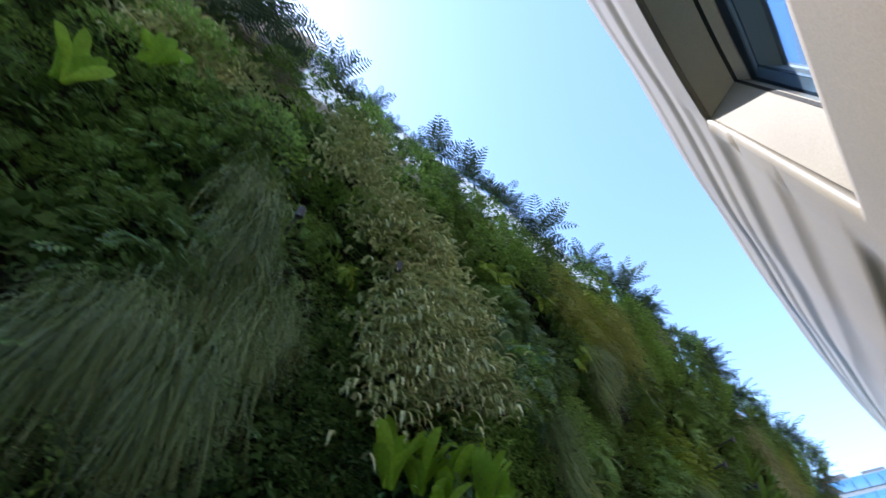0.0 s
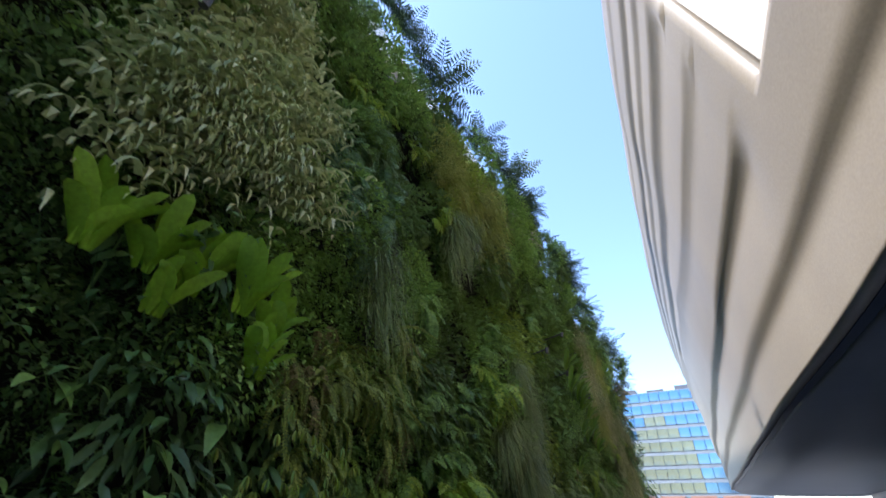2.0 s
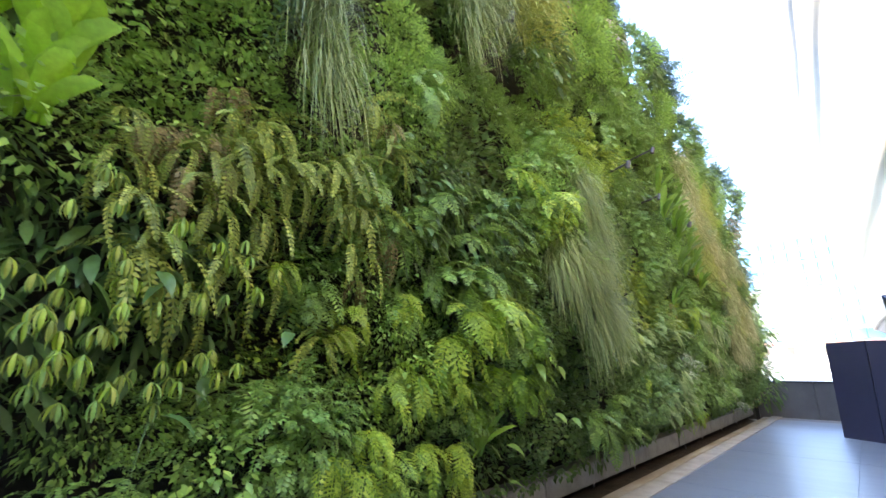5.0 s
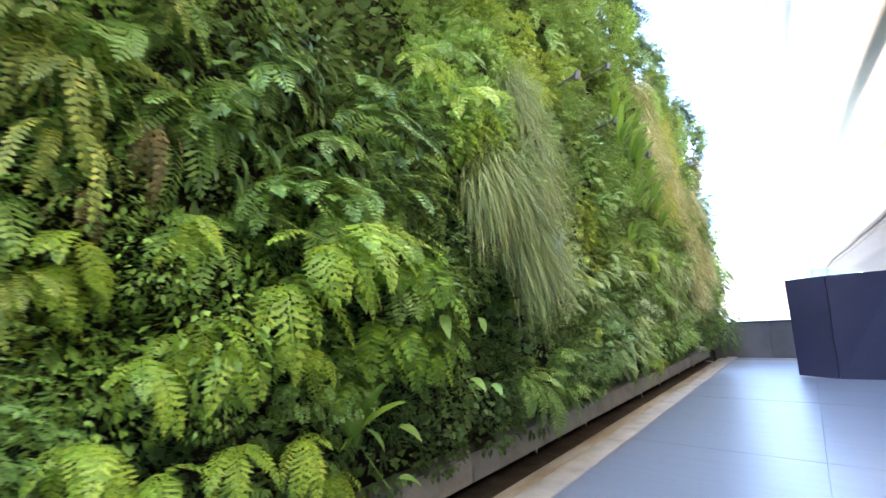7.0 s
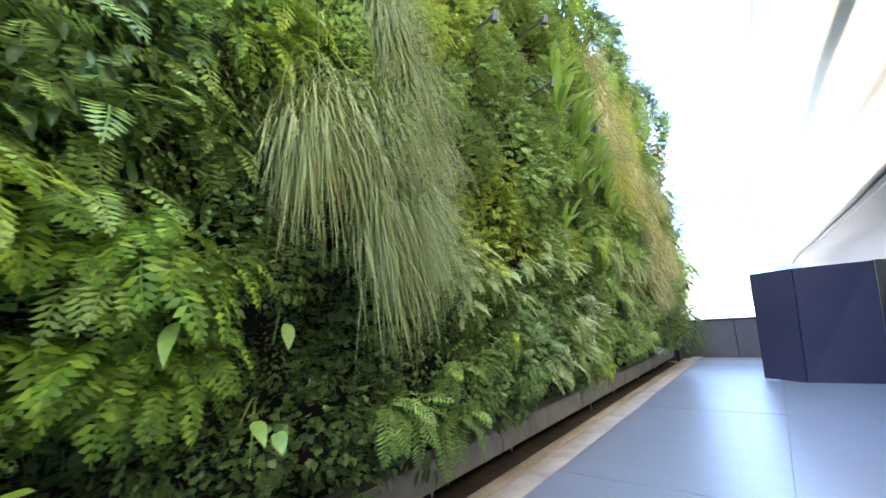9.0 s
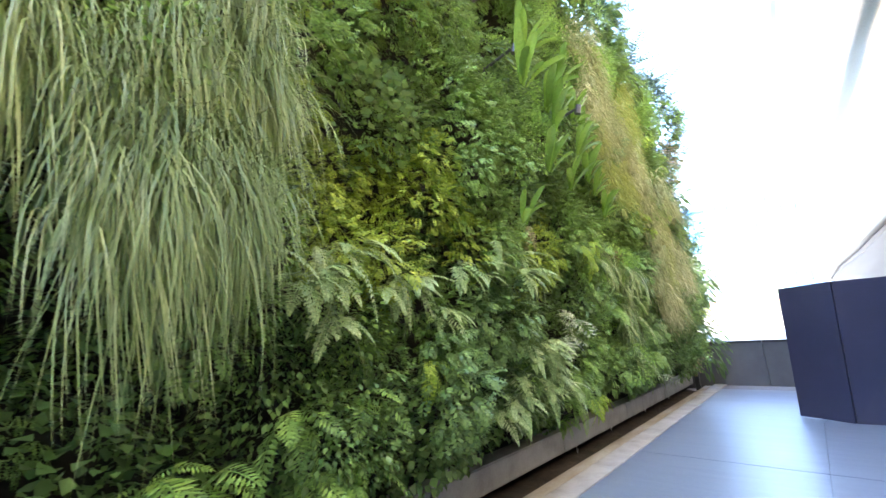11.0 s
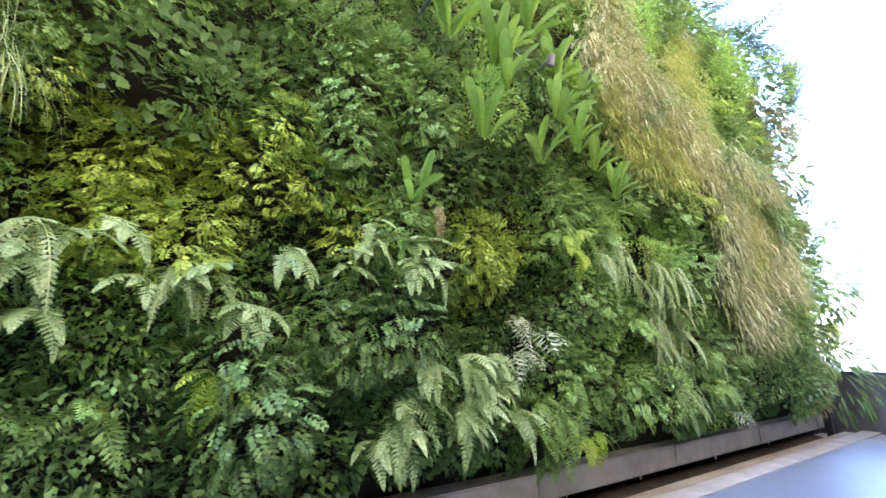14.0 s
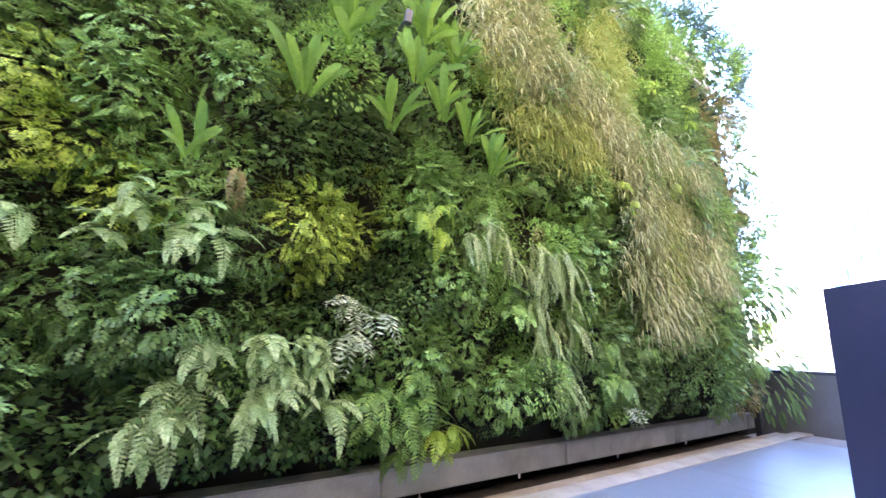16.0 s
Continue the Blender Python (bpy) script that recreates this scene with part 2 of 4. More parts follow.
# ---- terrace ----
GUTTER_X, WALL_END, PARAPET_Y = -0.63, 20.35, 20.9
ground = structure(box("ground", -400, -300, -14.2, 400, 700, -14.0, M_ROAD), "grey city ground far below the terrace", "ground")
slab = structure(box("terrace_slab", -3.0, -9, -0.6, 16, 21.2, -0.13, M_CURB), "concrete slab that carries the terrace paving", "floor")
floor = structure(box("floor", GUTTER_X + 0.16, -8.9, -0.128, 15.9, PARAPET_Y, -0.032, M_JOINT), "pale blue-grey stone paving of the terrace", "floor")
edge = structure(box("floor_edge_trim", GUTTER_X, -8.9, -0.128, GUTTER_X + 0.155, PARAPET_Y - 0.4, -0.004, M_EDGE, bevel=0.004), "brown-stained concrete edge strip beside the planting gutter", "trim")
structure(box("floor_border", GUTTER_X + 0.16, -8.9, -0.031, -0.207, PARAPET_Y, 0.0, M_CURB, bevel=0.004), "pale concrete border strip beside the paving", "floor")
soil_v, soil_f = [], []
NY, NX = 150, 6
for i in range(NY + 1):
    for j in range(NX + 1):
        y, x = -8.8 + i * (20.0 + 8.8) / NY, -1.12 + j * 0.485 / NX
        soil_v.append((x, y, -0.085 + 0.03 * wave(y, x, 3.0, 2) + 0.02 * wave(y, x, 14.0, 4)))
for i in range(NY):
    for j in range(NX):
        a = i * (NX + 1) + j
        soil_f.append((a, a + 1, a + NX + 2, a + NX + 1))
structure(put("gutter_soil", mesh_of("gutter_soil", soil_v, soil_f, M_SOIL, True)), "dark wet soil in the gutter under the planted wall", "soil")
curb = empty("curb")
structure(curb, "pale concrete curb beam under the planted wall", "curb")
y = -8.8
while y < WALL_END - 0.1:
    y2 = min(y + 2.4, WALL_END)
    box("curb_segment", -1.1, y + 0.006, 0.05, -0.86, y2 - 0.006, 0.30, M_CURB, curb, 0.012)
    y = y2
structure(box("wall_west", -1.7, -9, -0.13, -1.1, PARAPET_Y - 0.01, 7.3, M_FELT), "dark felt-covered wall behind the plants", "wall")

parapet = empty("wall_parapet")
structure(parapet, "low dark grey concrete parapet with a metal coping", "parapet")
x = -1.7
while x < 16:
    x2 = min(x + 2.4, 16)
    box("parapet_panel", x + 0.006, PARAPET_Y, -0.13, x2 - 0.006, PARAPET_Y + 0.25, 1.02, M_PARAPET, parapet, 0.006)
    box("coping", x + 0.003, PARAPET_Y - 0.03, 1.022, x2 - 0.003, PARAPET_Y + 0.3, 1.075, M_CAP, parapet, 0.008)
    x = x2
# unseen block, added only to keep the sun off plants and terrace
structure(box("sun_blocker", -30, -60, -14, -8, 30, 26.0, M_WHITE), "unseen tall block added to keep the sun off the planted wall", "building")
structure(box("wall_south", -1.7, -9.4, -0.13, 16, -9.0, 8.0, M_WHITE), "pale wall closing the terrace behind the walk", "wall")

# beige upper wall and its raised blocks above the planting
upper = empty("upper_wall")
structure(upper, "beige concrete wall head and blocks above the plants", "wall")
box("wall_head", -1.75, -9, 7.31, -0.95, 12.9, 8.8, M_STONE, upper, 0.02)
box("wall_block", -0.94, -9, 8.3, -0.5, 0.35, 9.6, M_STONE, upper, 0.02)
box("wall_block", -0.94, 9.5, 7.96, -0.45, 11.9, 8.75, M_STONE, upper, 0.02)
# far-end block: its added height, unseen behind the plants, blocks sun from them
box("wall_block", -1.75, 12.91, 7.31, -1.0, PARAPET_Y, 8.1, M_STONE, upper, 0.02)

# ---- museum wing: leaning cream facade with flowing folds ----
SOFFIT_Z, BULGE_Z, TOP_Z = 3.0, 10.0, 13.0


def curve(y, pts):
    for (a, p), (c, q) in zip(pts, pts[1:]):
        if y <= c:
            k = max(0.0, (y - a) / (c - a))
            k = k * k * (3 - 2 * k) * 0.5 + k * 0.5
            return p + (q - p) * k
    return pts[-1][1]


X_LOW = [(-10, 4.3), (0, 3.78), (5, 3.52), (10, 3.25), (15, 3.06), (20, 2.88), (25, 2.65), (29, 2.6), (32, 2.95), (34, 3.9), (35.5, 5.6), (36.5, 8.5)]
X_HIGH = [(-10, 4.3), (0, 3.55), (5, 3.08), (10, 2.6), (15, 2.25), (20, 1.98), (25, 1.82), (29, 1.82), (32, 2.25), (34, 3.3), (35.5, 5.2), (36.5, 8.2)]
# folds, lowest first: crest height along y, depth of the hollow under it, where it begins and ends along y
FOLDS = [([(-10, 3.8), (4, 3.8), (12, 3.93), (20, 3.93), (30, 3.5)], 0.065, -20, 40),
         ([(-10, 4.9), (5, 4.96), (10, 5.0), (15, 5.0), (24, 4.9), (32, 4.3)], 0.10, 5.42, 34),
         ([(-10, 6.2), (5, 6.27), (9, 6.4), (12, 6.8), (15, 7.2), (21, 7.3), (32, 6.5)], 0.055, 5.42, 22),
         ([(-10, 7.5), (5, 7.62), (10, 7.9), (13, 8.05), (21, 7.95), (32, 7.0)], 0.09, 5.42, 38),
         ([(-10, 8.3), (5, 8.4), (13, 8.75), (21, 8.6), (32, 7.7)], 0.05, -20, 38),
         ([(-10, 9.1), (5, 9.2), (13, 9.4), (21, 9.3), (32, 8.4)], 0.07, -20, 40),
         ([(-10, 10.1), (13, 10.3), (32, 9.3)], 0.05, -20, 40)]


def facade_base(y, z):
    lo, hi = curve(y, X_LOW), curve(y, X_HIGH)
    if z <= BULGE_Z:
        return lo + (hi - lo) * ((z - SOFFIT_Z) / (BULGE_Z - SOFFIT_Z)) ** 1.1
    return hi + 0.03 * (z - BULGE_Z) ** 2


def facade_x(y, z):
    x = facade_base(y, z)
    # under each crisp crest a steep hollow, which runs out towards the next crest below
    below = SOFFIT_Z
    for pts, deep, ya, yb in FOLDS:
        fade = min(1, max(0, (y - ya) / 0.3)) * min(1, max(0, (yb - y) / 7.0)) ** 0.8
        if fade <= 0:
            continue
        crest = max(curve(y, pts) + 0.04 * math.sin(y * 0.5 + ya), below + 0.2)
        if below < z < crest:
            u = (crest - z) / (crest - below)
            rise = min(1, u / 0.38)
            x += deep * fade * (1 - (1 - rise) ** 2.2) * (1 - max(0, (u - 0.2) / 0.8)) ** 1.25
        below = crest
    return x


JAMB_U, WIN_Z0, WIN_Z1, WIN_U0 = 5.0, 4.6, 7.7, -4.0


def column_y(u, z):
    """Grid lines lean near the window, so that its far jamb slants."""
    return u + 0.26 * (min(max(z, 3.6), 8.6) - 6.4) * math.exp(-((u - JAMB_U) / 3.0) ** 2)


museum = empty("museum_wing", (4, 10, 3))
tagged(museum, "tall cream museum wing with flowing folded panels", "building")
museum_inv = Matrix.Translation((-4, -10, -3))
fu = [-9 + 0.25 * i for i in range(int((36.5 + 9) / 0.25) + 1)]
fz = [SOFFIT_Z + 0.0533333 * i for i in range(31)] + [WIN_Z0 + 0.0516667 * i for i in range(1, 61)] + [WIN_Z1 + 0.07 * i for i in range(1, 70)] + [12.53 + 0.235 * i for i in range(1, 3)]
nz = len(fz)
fv = [(facade_x(column_y(u, z), z), column_y(u, z), z) for u in fu for z in fz]
ff = []
for i in range(len(fu) - 1):
    for j in range(nz - 1):
        inside = WIN_U0 < fu[i] + 0.1 and fu[i + 1] < JAMB_U + 0.1 and fz[j] > WIN_Z0 - 0.01 and fz[j + 1] < WIN_Z1 + 0.01
        if not inside:
            a = i * nz + j
            ff.append((a, a + 1, a + nz + 1, a + nz))
skin = put("facade_skin", mesh_of("facade_skin", fv, ff, M_FACADE, True), museum, museum_inv)
sol = skin.modifiers.new("thick", "SOLIDIFY")
sol.thickness, sol.offset = 0.1, 1


def strip(name, line, mat, parent, thick=0.03, label=""):
    """A band between two rows of points, with thickness."""
    n = len(line)
    v = [a for a, c in line] + [c for a, c in line]
    f = [(i, i + 1, n + i + 1, n + i) for i in range(n - 1)]
    ob = put(name, mesh_of(name, v, f, mat, False), parent, museum_inv)
    s = ob.modifiers.new("thick", "SOLIDIFY")
    s.thickness, s.offset = thick, 0
    return tagged(ob, label)


def ring(dx, dy, dz):
    """The head and the far jamb of the window, set in from the facade."""
    corner_y, corner_z = column_y(JAMB_U, WIN_Z1) - dy, WIN_Z1 - dz
    head = []
    for i in range(31):
        y = WIN_U0 + (corner_y - WIN_U0) * i / 30
        head.append((facade_base(y + dy * i / 30, WIN_Z1) + dx, y, corner_z))
    jamb = []
    for i in range(21):
        z = corner_z - (corner_z - WIN_Z0) * i / 20
        zo = WIN_Z1 - (WIN_Z1 - WIN_Z0) * i / 20
        jamb.append((facade_base(column_y(JAMB_U, zo), zo) + dx, corner_y - 0.26 * (corner_z - z), z))
    return head, jamb


RINGS = [ring(0.01, 0.0, 0.0), ring(0.43, 0.50, 0.27), ring(0.47, 0.52, 0.31), ring(0.56, 0.47, 0.44)]
# outer jamb keeps the facade colour; head and inner reveal take the lightened one
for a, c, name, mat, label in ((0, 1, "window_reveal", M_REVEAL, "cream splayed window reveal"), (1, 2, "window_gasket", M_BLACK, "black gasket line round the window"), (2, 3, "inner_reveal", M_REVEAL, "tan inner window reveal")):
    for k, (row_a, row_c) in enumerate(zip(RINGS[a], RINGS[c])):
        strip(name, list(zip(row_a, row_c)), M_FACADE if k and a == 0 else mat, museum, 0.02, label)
pane = [(3.82 - 0.072 * (y - 5) - 0.065 * (z - 7.2), y, z) for y in (-4.2, 6.2) for z in (4.0, 8.2)]
strip("window_glass", [(pane[0], pane[1]), (pane[2], pane[3])], M_GLASS, museum, 0.02, "sky-reflecting window glass")

# underside, its edge trim, spot lamps and the glazed wall behind
sv, sf = [], []
su = [-9 + 0.5 * i for i in range(92)]
for y in su:
    for k, x in enumerate((facade_x(y, SOFFIT_Z) + 0.05, facade_x(y, SOFFIT_Z) + 1.2, 9.0)):
        sv.append((max(x, 0), y, SOFFIT_Z + 0.0 + 0.06 * k))
for i in range(len(su) - 1):
    for k in range(2):
        a = i * 3 + k
        sf.append((a, a + 3, a + 4, a + 1))
soffit = put("soffit", mesh_of("soffit", sv, sf, M_SOFFIT, True), museum, museum_inv)
s = soffit.modifiers.new("thick", "SOLIDIFY")
s.thickness, s.offset = 0.08, 1
tagged(soffit, "dark grey metal soffit")
strip("soffit_edge", [((facade_x(y, SOFFIT_Z) + 0.0, y, SOFFIT_Z + 0.005), (facade_x(y, SOFFIT_Z) + 0.07, y, SOFFIT_Z - 0.03)) for y in su], M_BLACK, museum, 0.03, "dark shadow-gap trim along the soffit")
for k in range(6):
    lamp = bmesh.new()
    bmesh.ops.create_cone(lamp, cap_ends=True, segments=12, radius1=0.035, radius2=0.03, depth=0.03, matrix=Matrix.Translation((4.62 + 0.015 * k, 16.3 + 2.3 * k, 3.045)))
    part("soffit_lamp", lamp, M_LAMP, museum, "small glowing soffit lamp").matrix_basis = museum_inv
structure(box("wall_east", 9.0, -9, -0.13, 9.3, 36, SOFFIT_Z + 0.1, M_WHITE), "pale wall under the museum wing", "wall")
strip("roof", [((facade_x(y, TOP_Z) + 0.11, y, TOP_Z - 0.03), (6.55, y, TOP_Z - 0.03)) for y in su if y < 29.5], M_WHITE, museum, 0.05)
structure(box("museum_mass", 6.5, -9.2, 3.4, 22, 30, TOP_Z, M_WHITE), "pale upper storeys of the museum wing", "wall")

# ---- folded dark steel sculpture ----
def folded(name, rows, thick=0.04):
    """Upright plates between (bottom, top) pairs."""
    root = empty(name, rows[0][0])
    inv = Matrix.Translation([-c for c in rows[0][0]])
    for (a, c), (d, e) in zip(rows, rows[1:]):
        A, C, D, E = map(Vector, (a, c, d, e))
        n = (D - A).cross(C - A).normalized() * thick
        v = [A, D, E, C, A + n, D + n, E + n, C + n]
        f = [(0, 3, 2, 1), (4, 5, 6, 7), (0, 1, 5, 4), (1, 2, 6, 5), (2, 3, 7, 6), (3, 0, 4, 7)]
        put("plate", mesh_of("plate", v, f, M_STEEL), root, inv)
    return root


screen = folded("steel_screen", [((1.345, 16.66, 0.022), (1.415, 16.6, 2.03)), ((1.96, 16.4, 0), (2.06, 16.3, 2.05)), ((3.0, 16.47, 0), (3.12, 16.45, 2.06)), ((3.15, 17.6, 0), (3.3, 17.6, 2.14)), ((3.9, 18.6, 0), (4.0, 18.6, 2.16))])
tagged(screen, "dark blue-black painted steel screen in folded plates", "sculpture")
wedge_v = [(2.1, 6.6, 1.88), (2.58, 6.7, 1.88), (2.62, 4.1, 1.1), (3.3, 4.0, 1.1), (2.13, 6.6, 0), (2.62, 6.72, 0), (2.75, 4.05, 0), (3.35, 3.95, 0)]
wedge = empty("steel_wedge", (2.13, 6.6, 0))
wedge_inv = Matrix.Translation((-2.13, -6.6, 0))
middle = sum((Vector(v) for v in wedge_v), Vector()) / 8
for name, face, mat in (("sloping_top", (0, 2, 3, 1), M_BLUE), ("side_plate", (0, 4, 6, 2), M_STEEL), ("side_plate", (1, 3, 7, 5), M_STEEL), ("end_plate", (2, 6, 7, 3), M_STEEL), ("end_plate", (0, 1, 5, 4), M_STEEL)):
    c = [Vector(wedge_v[k]) for k in face]
    n = (c[1] - c[0]).cross(c[3] - c[0]).normalized() * 0.015
    if n.dot(middle - c[0]) < 0:
        n = -n
    put(name, mesh_of(name, c + [p + n for p in c], [(0, 1, 2, 3), (7, 6, 5, 4), (0, 4, 5, 1), (1, 5, 6, 2), (2, 6, 7, 3), (3, 7, 4, 0)], mat), wedge, wedge_inv)
tagged(wedge, "dark steel wedge sculpture, blue sky reflection coloured into its sloping top", "sculpture")

# ---- city beyond ----
def tower(name, x0, x1, y0, depth, z0, z1, floors, bays, warm, label):
    root = empty(name, ((x0 + x1) / 2, y0, z0))
    inv = Matrix.Translation((-(x0 + x1) / 2, -y0, -z0))
    h, w = (z1 - z0) / floors, (x1 - x0) / bays
    core = box("wall", x0, y0 + 0.3, z0, x1, y0 + depth, z1, M_BAND, root)
    core.matrix_basis = inv
    rng = random.Random(5)
    pane_me = mesh_of("pane", [(-w * 0.47, 0, -h * 0.36), (w * 0.47, 0, -h * 0.36), (w * 0.47, 0, h * 0.36), (-w * 0.47, 0, h * 0.36), (-w * 0.47, 0.2, -h * 0.36), (w * 0.47, 0.2, -h * 0.36), (w * 0.47, 0.2, h * 0.36), (-w * 0.47, 0.2, h * 0.36)],
                      [(0, 1, 2, 3), (0, 4, 5, 1), (3, 2, 6, 7), (0, 3, 7, 4), (1, 5, 6, 2)], M_TOWER)
    pane_warm = pane_me.copy()
    pane_warm.materials[0] = M_TOWER_WARM
    for i in range(floors):
        for j in range(bays):
            yel = warm(j / bays, i / floors)
            ob = put("window", pane_warm if yel else pane_me, root, inv @ Matrix.Translation((x0 + w * (j + 0.5), y0 + rng.uniform(-0.02, 0.06), z0 + h * (i + 0.55))))
        b = box("floor_band", x0 - 0.1, y0 + 0.02, z0 + h * i - 0.1 * h, x1 + 0.1, y0 + 0.35, z0 + h * i + 0.12 * h, M_BAND, root)
        b.matrix_basis = inv
    for k in range(5):
        r = box("roof_box", x0 + (x1 - x0) * (k * 0.2 + 0.02), y0 + 1, z1, x0 + (x1 - x0) * (k * 0.2 + 0.14), y0 + 4, z1 + 0.5 + 0.35 * (k % 2), M_SOFFIT, root)
        r.matrix_basis = inv
    return tagged(root, label, "tower")


tower("glass_tower", -16, 8.2, 90, 20, -14, 21.8, 17, 14, lambda a, c: c < 0.62 + 0.25 * max(0, 0.45 - abs(a - 0.4)) * 2 - 0.25 * (a > 0.62), "distant glass office tower with blue and warm reflecting windows")
low = empty("rooftop_house", (-6, 62, -14))
inv = Matrix.Translation((6, -62, 14))
for args in ((-14, 62, -14, 4, 74, 0.6, M_WHITE), ):
    box("wall", *args, low).matrix_basis = inv
box("roof", -14.3, 61.7, 0.6, 4.3, 74.3, 1.0, M_WHITE, low).matrix_basis = inv
for i in range(9):
    box("post", -13.6 + 2.1 * i, 61.9, 1.0, -13.35 + 2.1 * i, 62.2, 3.6, M_WHITE, low).matrix_basis = inv
for i in range(6):
    box("roof_slab", -13.7 + 3.1 * i, 61.8, 3.6, -11.2 + 3.1 * i, 64.0, 3.95, M_RED, low).matrix_basis = inv
box("window_wall", -12, 64, 1.0, 3, 64.3, 3.4, M_STONE, low).matrix_basis = inv
tagged(low, "pale rooftop pavilion with terracotta slabs beyond the parapet", "building")
# ---- leaves and plants ----
rng = random.Random(11)


class Foliage:
    """Gathers leaf strips for one mesh. Local axes: x out of the wall, y along it, z up."""

    def __init__(self):
        self.v, self.f = [], []

    def blade(self, base, way, length, width, droop=0.5, segments=4, fold=0.25, shape="lance", turn=0.0, rnd=rng, wavy=0.0):
        d, p = Vector(way).normalized(), Vector(base)
        side = d.cross(Vector((0, 0, 1)))
        if side.length < 0.05:
            side = Vector((0, 1, 0))
        side.normalize()
        if turn:
            side = (Matrix.Rotation(turn, 3, d) @ side).normalized()
        step = length / segments
        rows = []
        for i in range(segments + 1):
            s = i / segments
            if shape == "lance":
                w = width * (math.sin(math.pi * min(1, s * 0.93 + 0.07)) ** 0.8)
            elif shape == "grass":
                w = width * (1 - s ** 2.2)
            elif shape == "strap":
                w = width * (0.22 + 0.78 * min(1.0, s / 0.6) ** 0.8) * math.sqrt(max(0.0, 1 - s ** 6))
            else:
                w = width * math.sin(math.pi * (0.04 + 0.96 * s) ** 0.75)
            w = max(w, width * 0.02)
            if wavy:
                w *= 1 + wavy * math.sin(i * 2.1 + length * 40)
            up = side.cross(d).normalized()
            rows.append((p - side * w / 2 + up * w * fold, p.copy(), p + side * w / 2 + up * w * fold))
            p = p + d * step
            d = (d + Vector((0, 0, -droop * step / length * 1.6))).normalized()
        self.rows(rows, shape == "grass" or width < 0.008)

    def rows(self, rows, flat=False):
        n = len(self.v)
        if flat:
            for a, m, c in rows:
                self.v += [a, c]
            self.f += [(n + 2 * i, n + 2 * i + 1, n + 2 * i + 3, n + 2 * i + 2) for i in range(len(rows) - 1)]
            return
        for r in rows:
            self.v += r
        for i in range(len(rows) - 1):
            a = n + 3 * i
            self.f += [(a, a + 1, a + 4, a + 3), (a + 1, a + 2, a + 5, a + 4)]

    def kite(self, base, way, length, width, side):
        p, d = Vector(base), Vector(way).normalized()
        s = Vector(side)
        up = s.cross(d)
        n = len(self.v)
        m = p + d * length * 0.45
        self.v += [p, m + s * width / 2 + up * width * 0.15, p + d * length, m - s * width / 2 + up * width * 0.15]
        self.f += [(n, n + 1, n + 2), (n, n + 2, n + 3)]

    def frond(self, base, way, length, width, droop=0.6, pairs=16, lobes=1, taper=0.8, rnd=rng, full=1.05):
        """A fern frond: a bowed stem with paired leaflets."""
        d, p = Vector(way).normalized(), Vector(base)
        side = d.cross(Vector((0, 0, 1)))
        if side.length < 0.05:
            side = Vector((0, 1, 0))
        side.normalize()
        step = length / pairs
        stem = []
        for i in range(pairs + 1):
            s = i / pairs
            up = side.cross(d).normalized()
            stem.append((p - side * 0.003, p.copy(), p + side * 0.003))
            if s > 0.1:
                w = width / 2 * (math.sin(math.pi * min(1, (0.12 + 0.88 * s))) ** taper + 0.06) if taper < 2 else width / 2 * (1.02 - s) ** 0.75
                for sgn in (-1, 1):
                    way2 = (side * sgn + d * 0.45 - up * 0.12 + Vector((rnd.uniform(-.1, .1), rnd.uniform(-.1, .1), rnd.uniform(-.15, .05)))).normalized()
                    if lobes == 1:
                        self.kite(p, way2, w, step * full, d)
                    else:
                        # toothed leaflet: a narrow blade with small side teeth
                        self.kite(p, way2, w, step * 0.55, d)
                        for k in range(lobes):
                            f = (k + 0.6) / (lobes + 0.8)
                            q, size = p + way2 * w * f * 0.9, step * (1.0 - 0.55 * f)
                            self.kite(q, (way2 * 0.75 + d).normalized(), size * 0.8, size * 0.5, way2)
                            self.kite(q, (way2 * 0.75 - d).normalized(), size * 0.7, size * 0.5, way2)
            p = p + d * step
            d = (d + Vector((0, 0, -droop * 1.7 / pairs))).normalized()
        if pairs > 8:
            self.rows(stem, True)

    def mesh(self, name, mat):
        me = mesh_of(name, self.v, self.f, mat, True)
        return me


def leafy(seed, leaves, radius, length, droop, shape="lance", wide=0.5, depth=0.28, kites=True):
    """A rounded clump of small leaves on the wall."""
    rnd, g = random.Random(seed), Foliage()
    for _ in range(leaves):
        a, r = rnd.uniform(0, 2 * math.pi), radius * math.sqrt(rnd.random())
        e = r / radius
        h = depth * math.sqrt(max(0.0, 1 - e * e)) * rnd.uniform(0.62, 1.08)
        base = Vector((h, r * math.cos(a), r * math.sin(a)))
        way = Vector((1.0 - 0.75 * e, 0.9 * math.cos(a) * e + rnd.gauss(0, .32), 0.9 * math.sin(a) * e - droop * 0.7 + rnd.gauss(0, .3))).normalized()
        ln = length * rnd.uniform(0.55, 1.35)
        side = way.cross(Vector((rnd.uniform(-.5, .5), rnd.uniform(-.5, .5), 1))).normalized()
        if kites:
            g.kite(base, way, ln, ln * wide, side)
        else:
            g.blade(base, way, ln, ln * wide, 0.5, 3, 0.2, shape, rnd.uniform(-.6, .6))
    return g


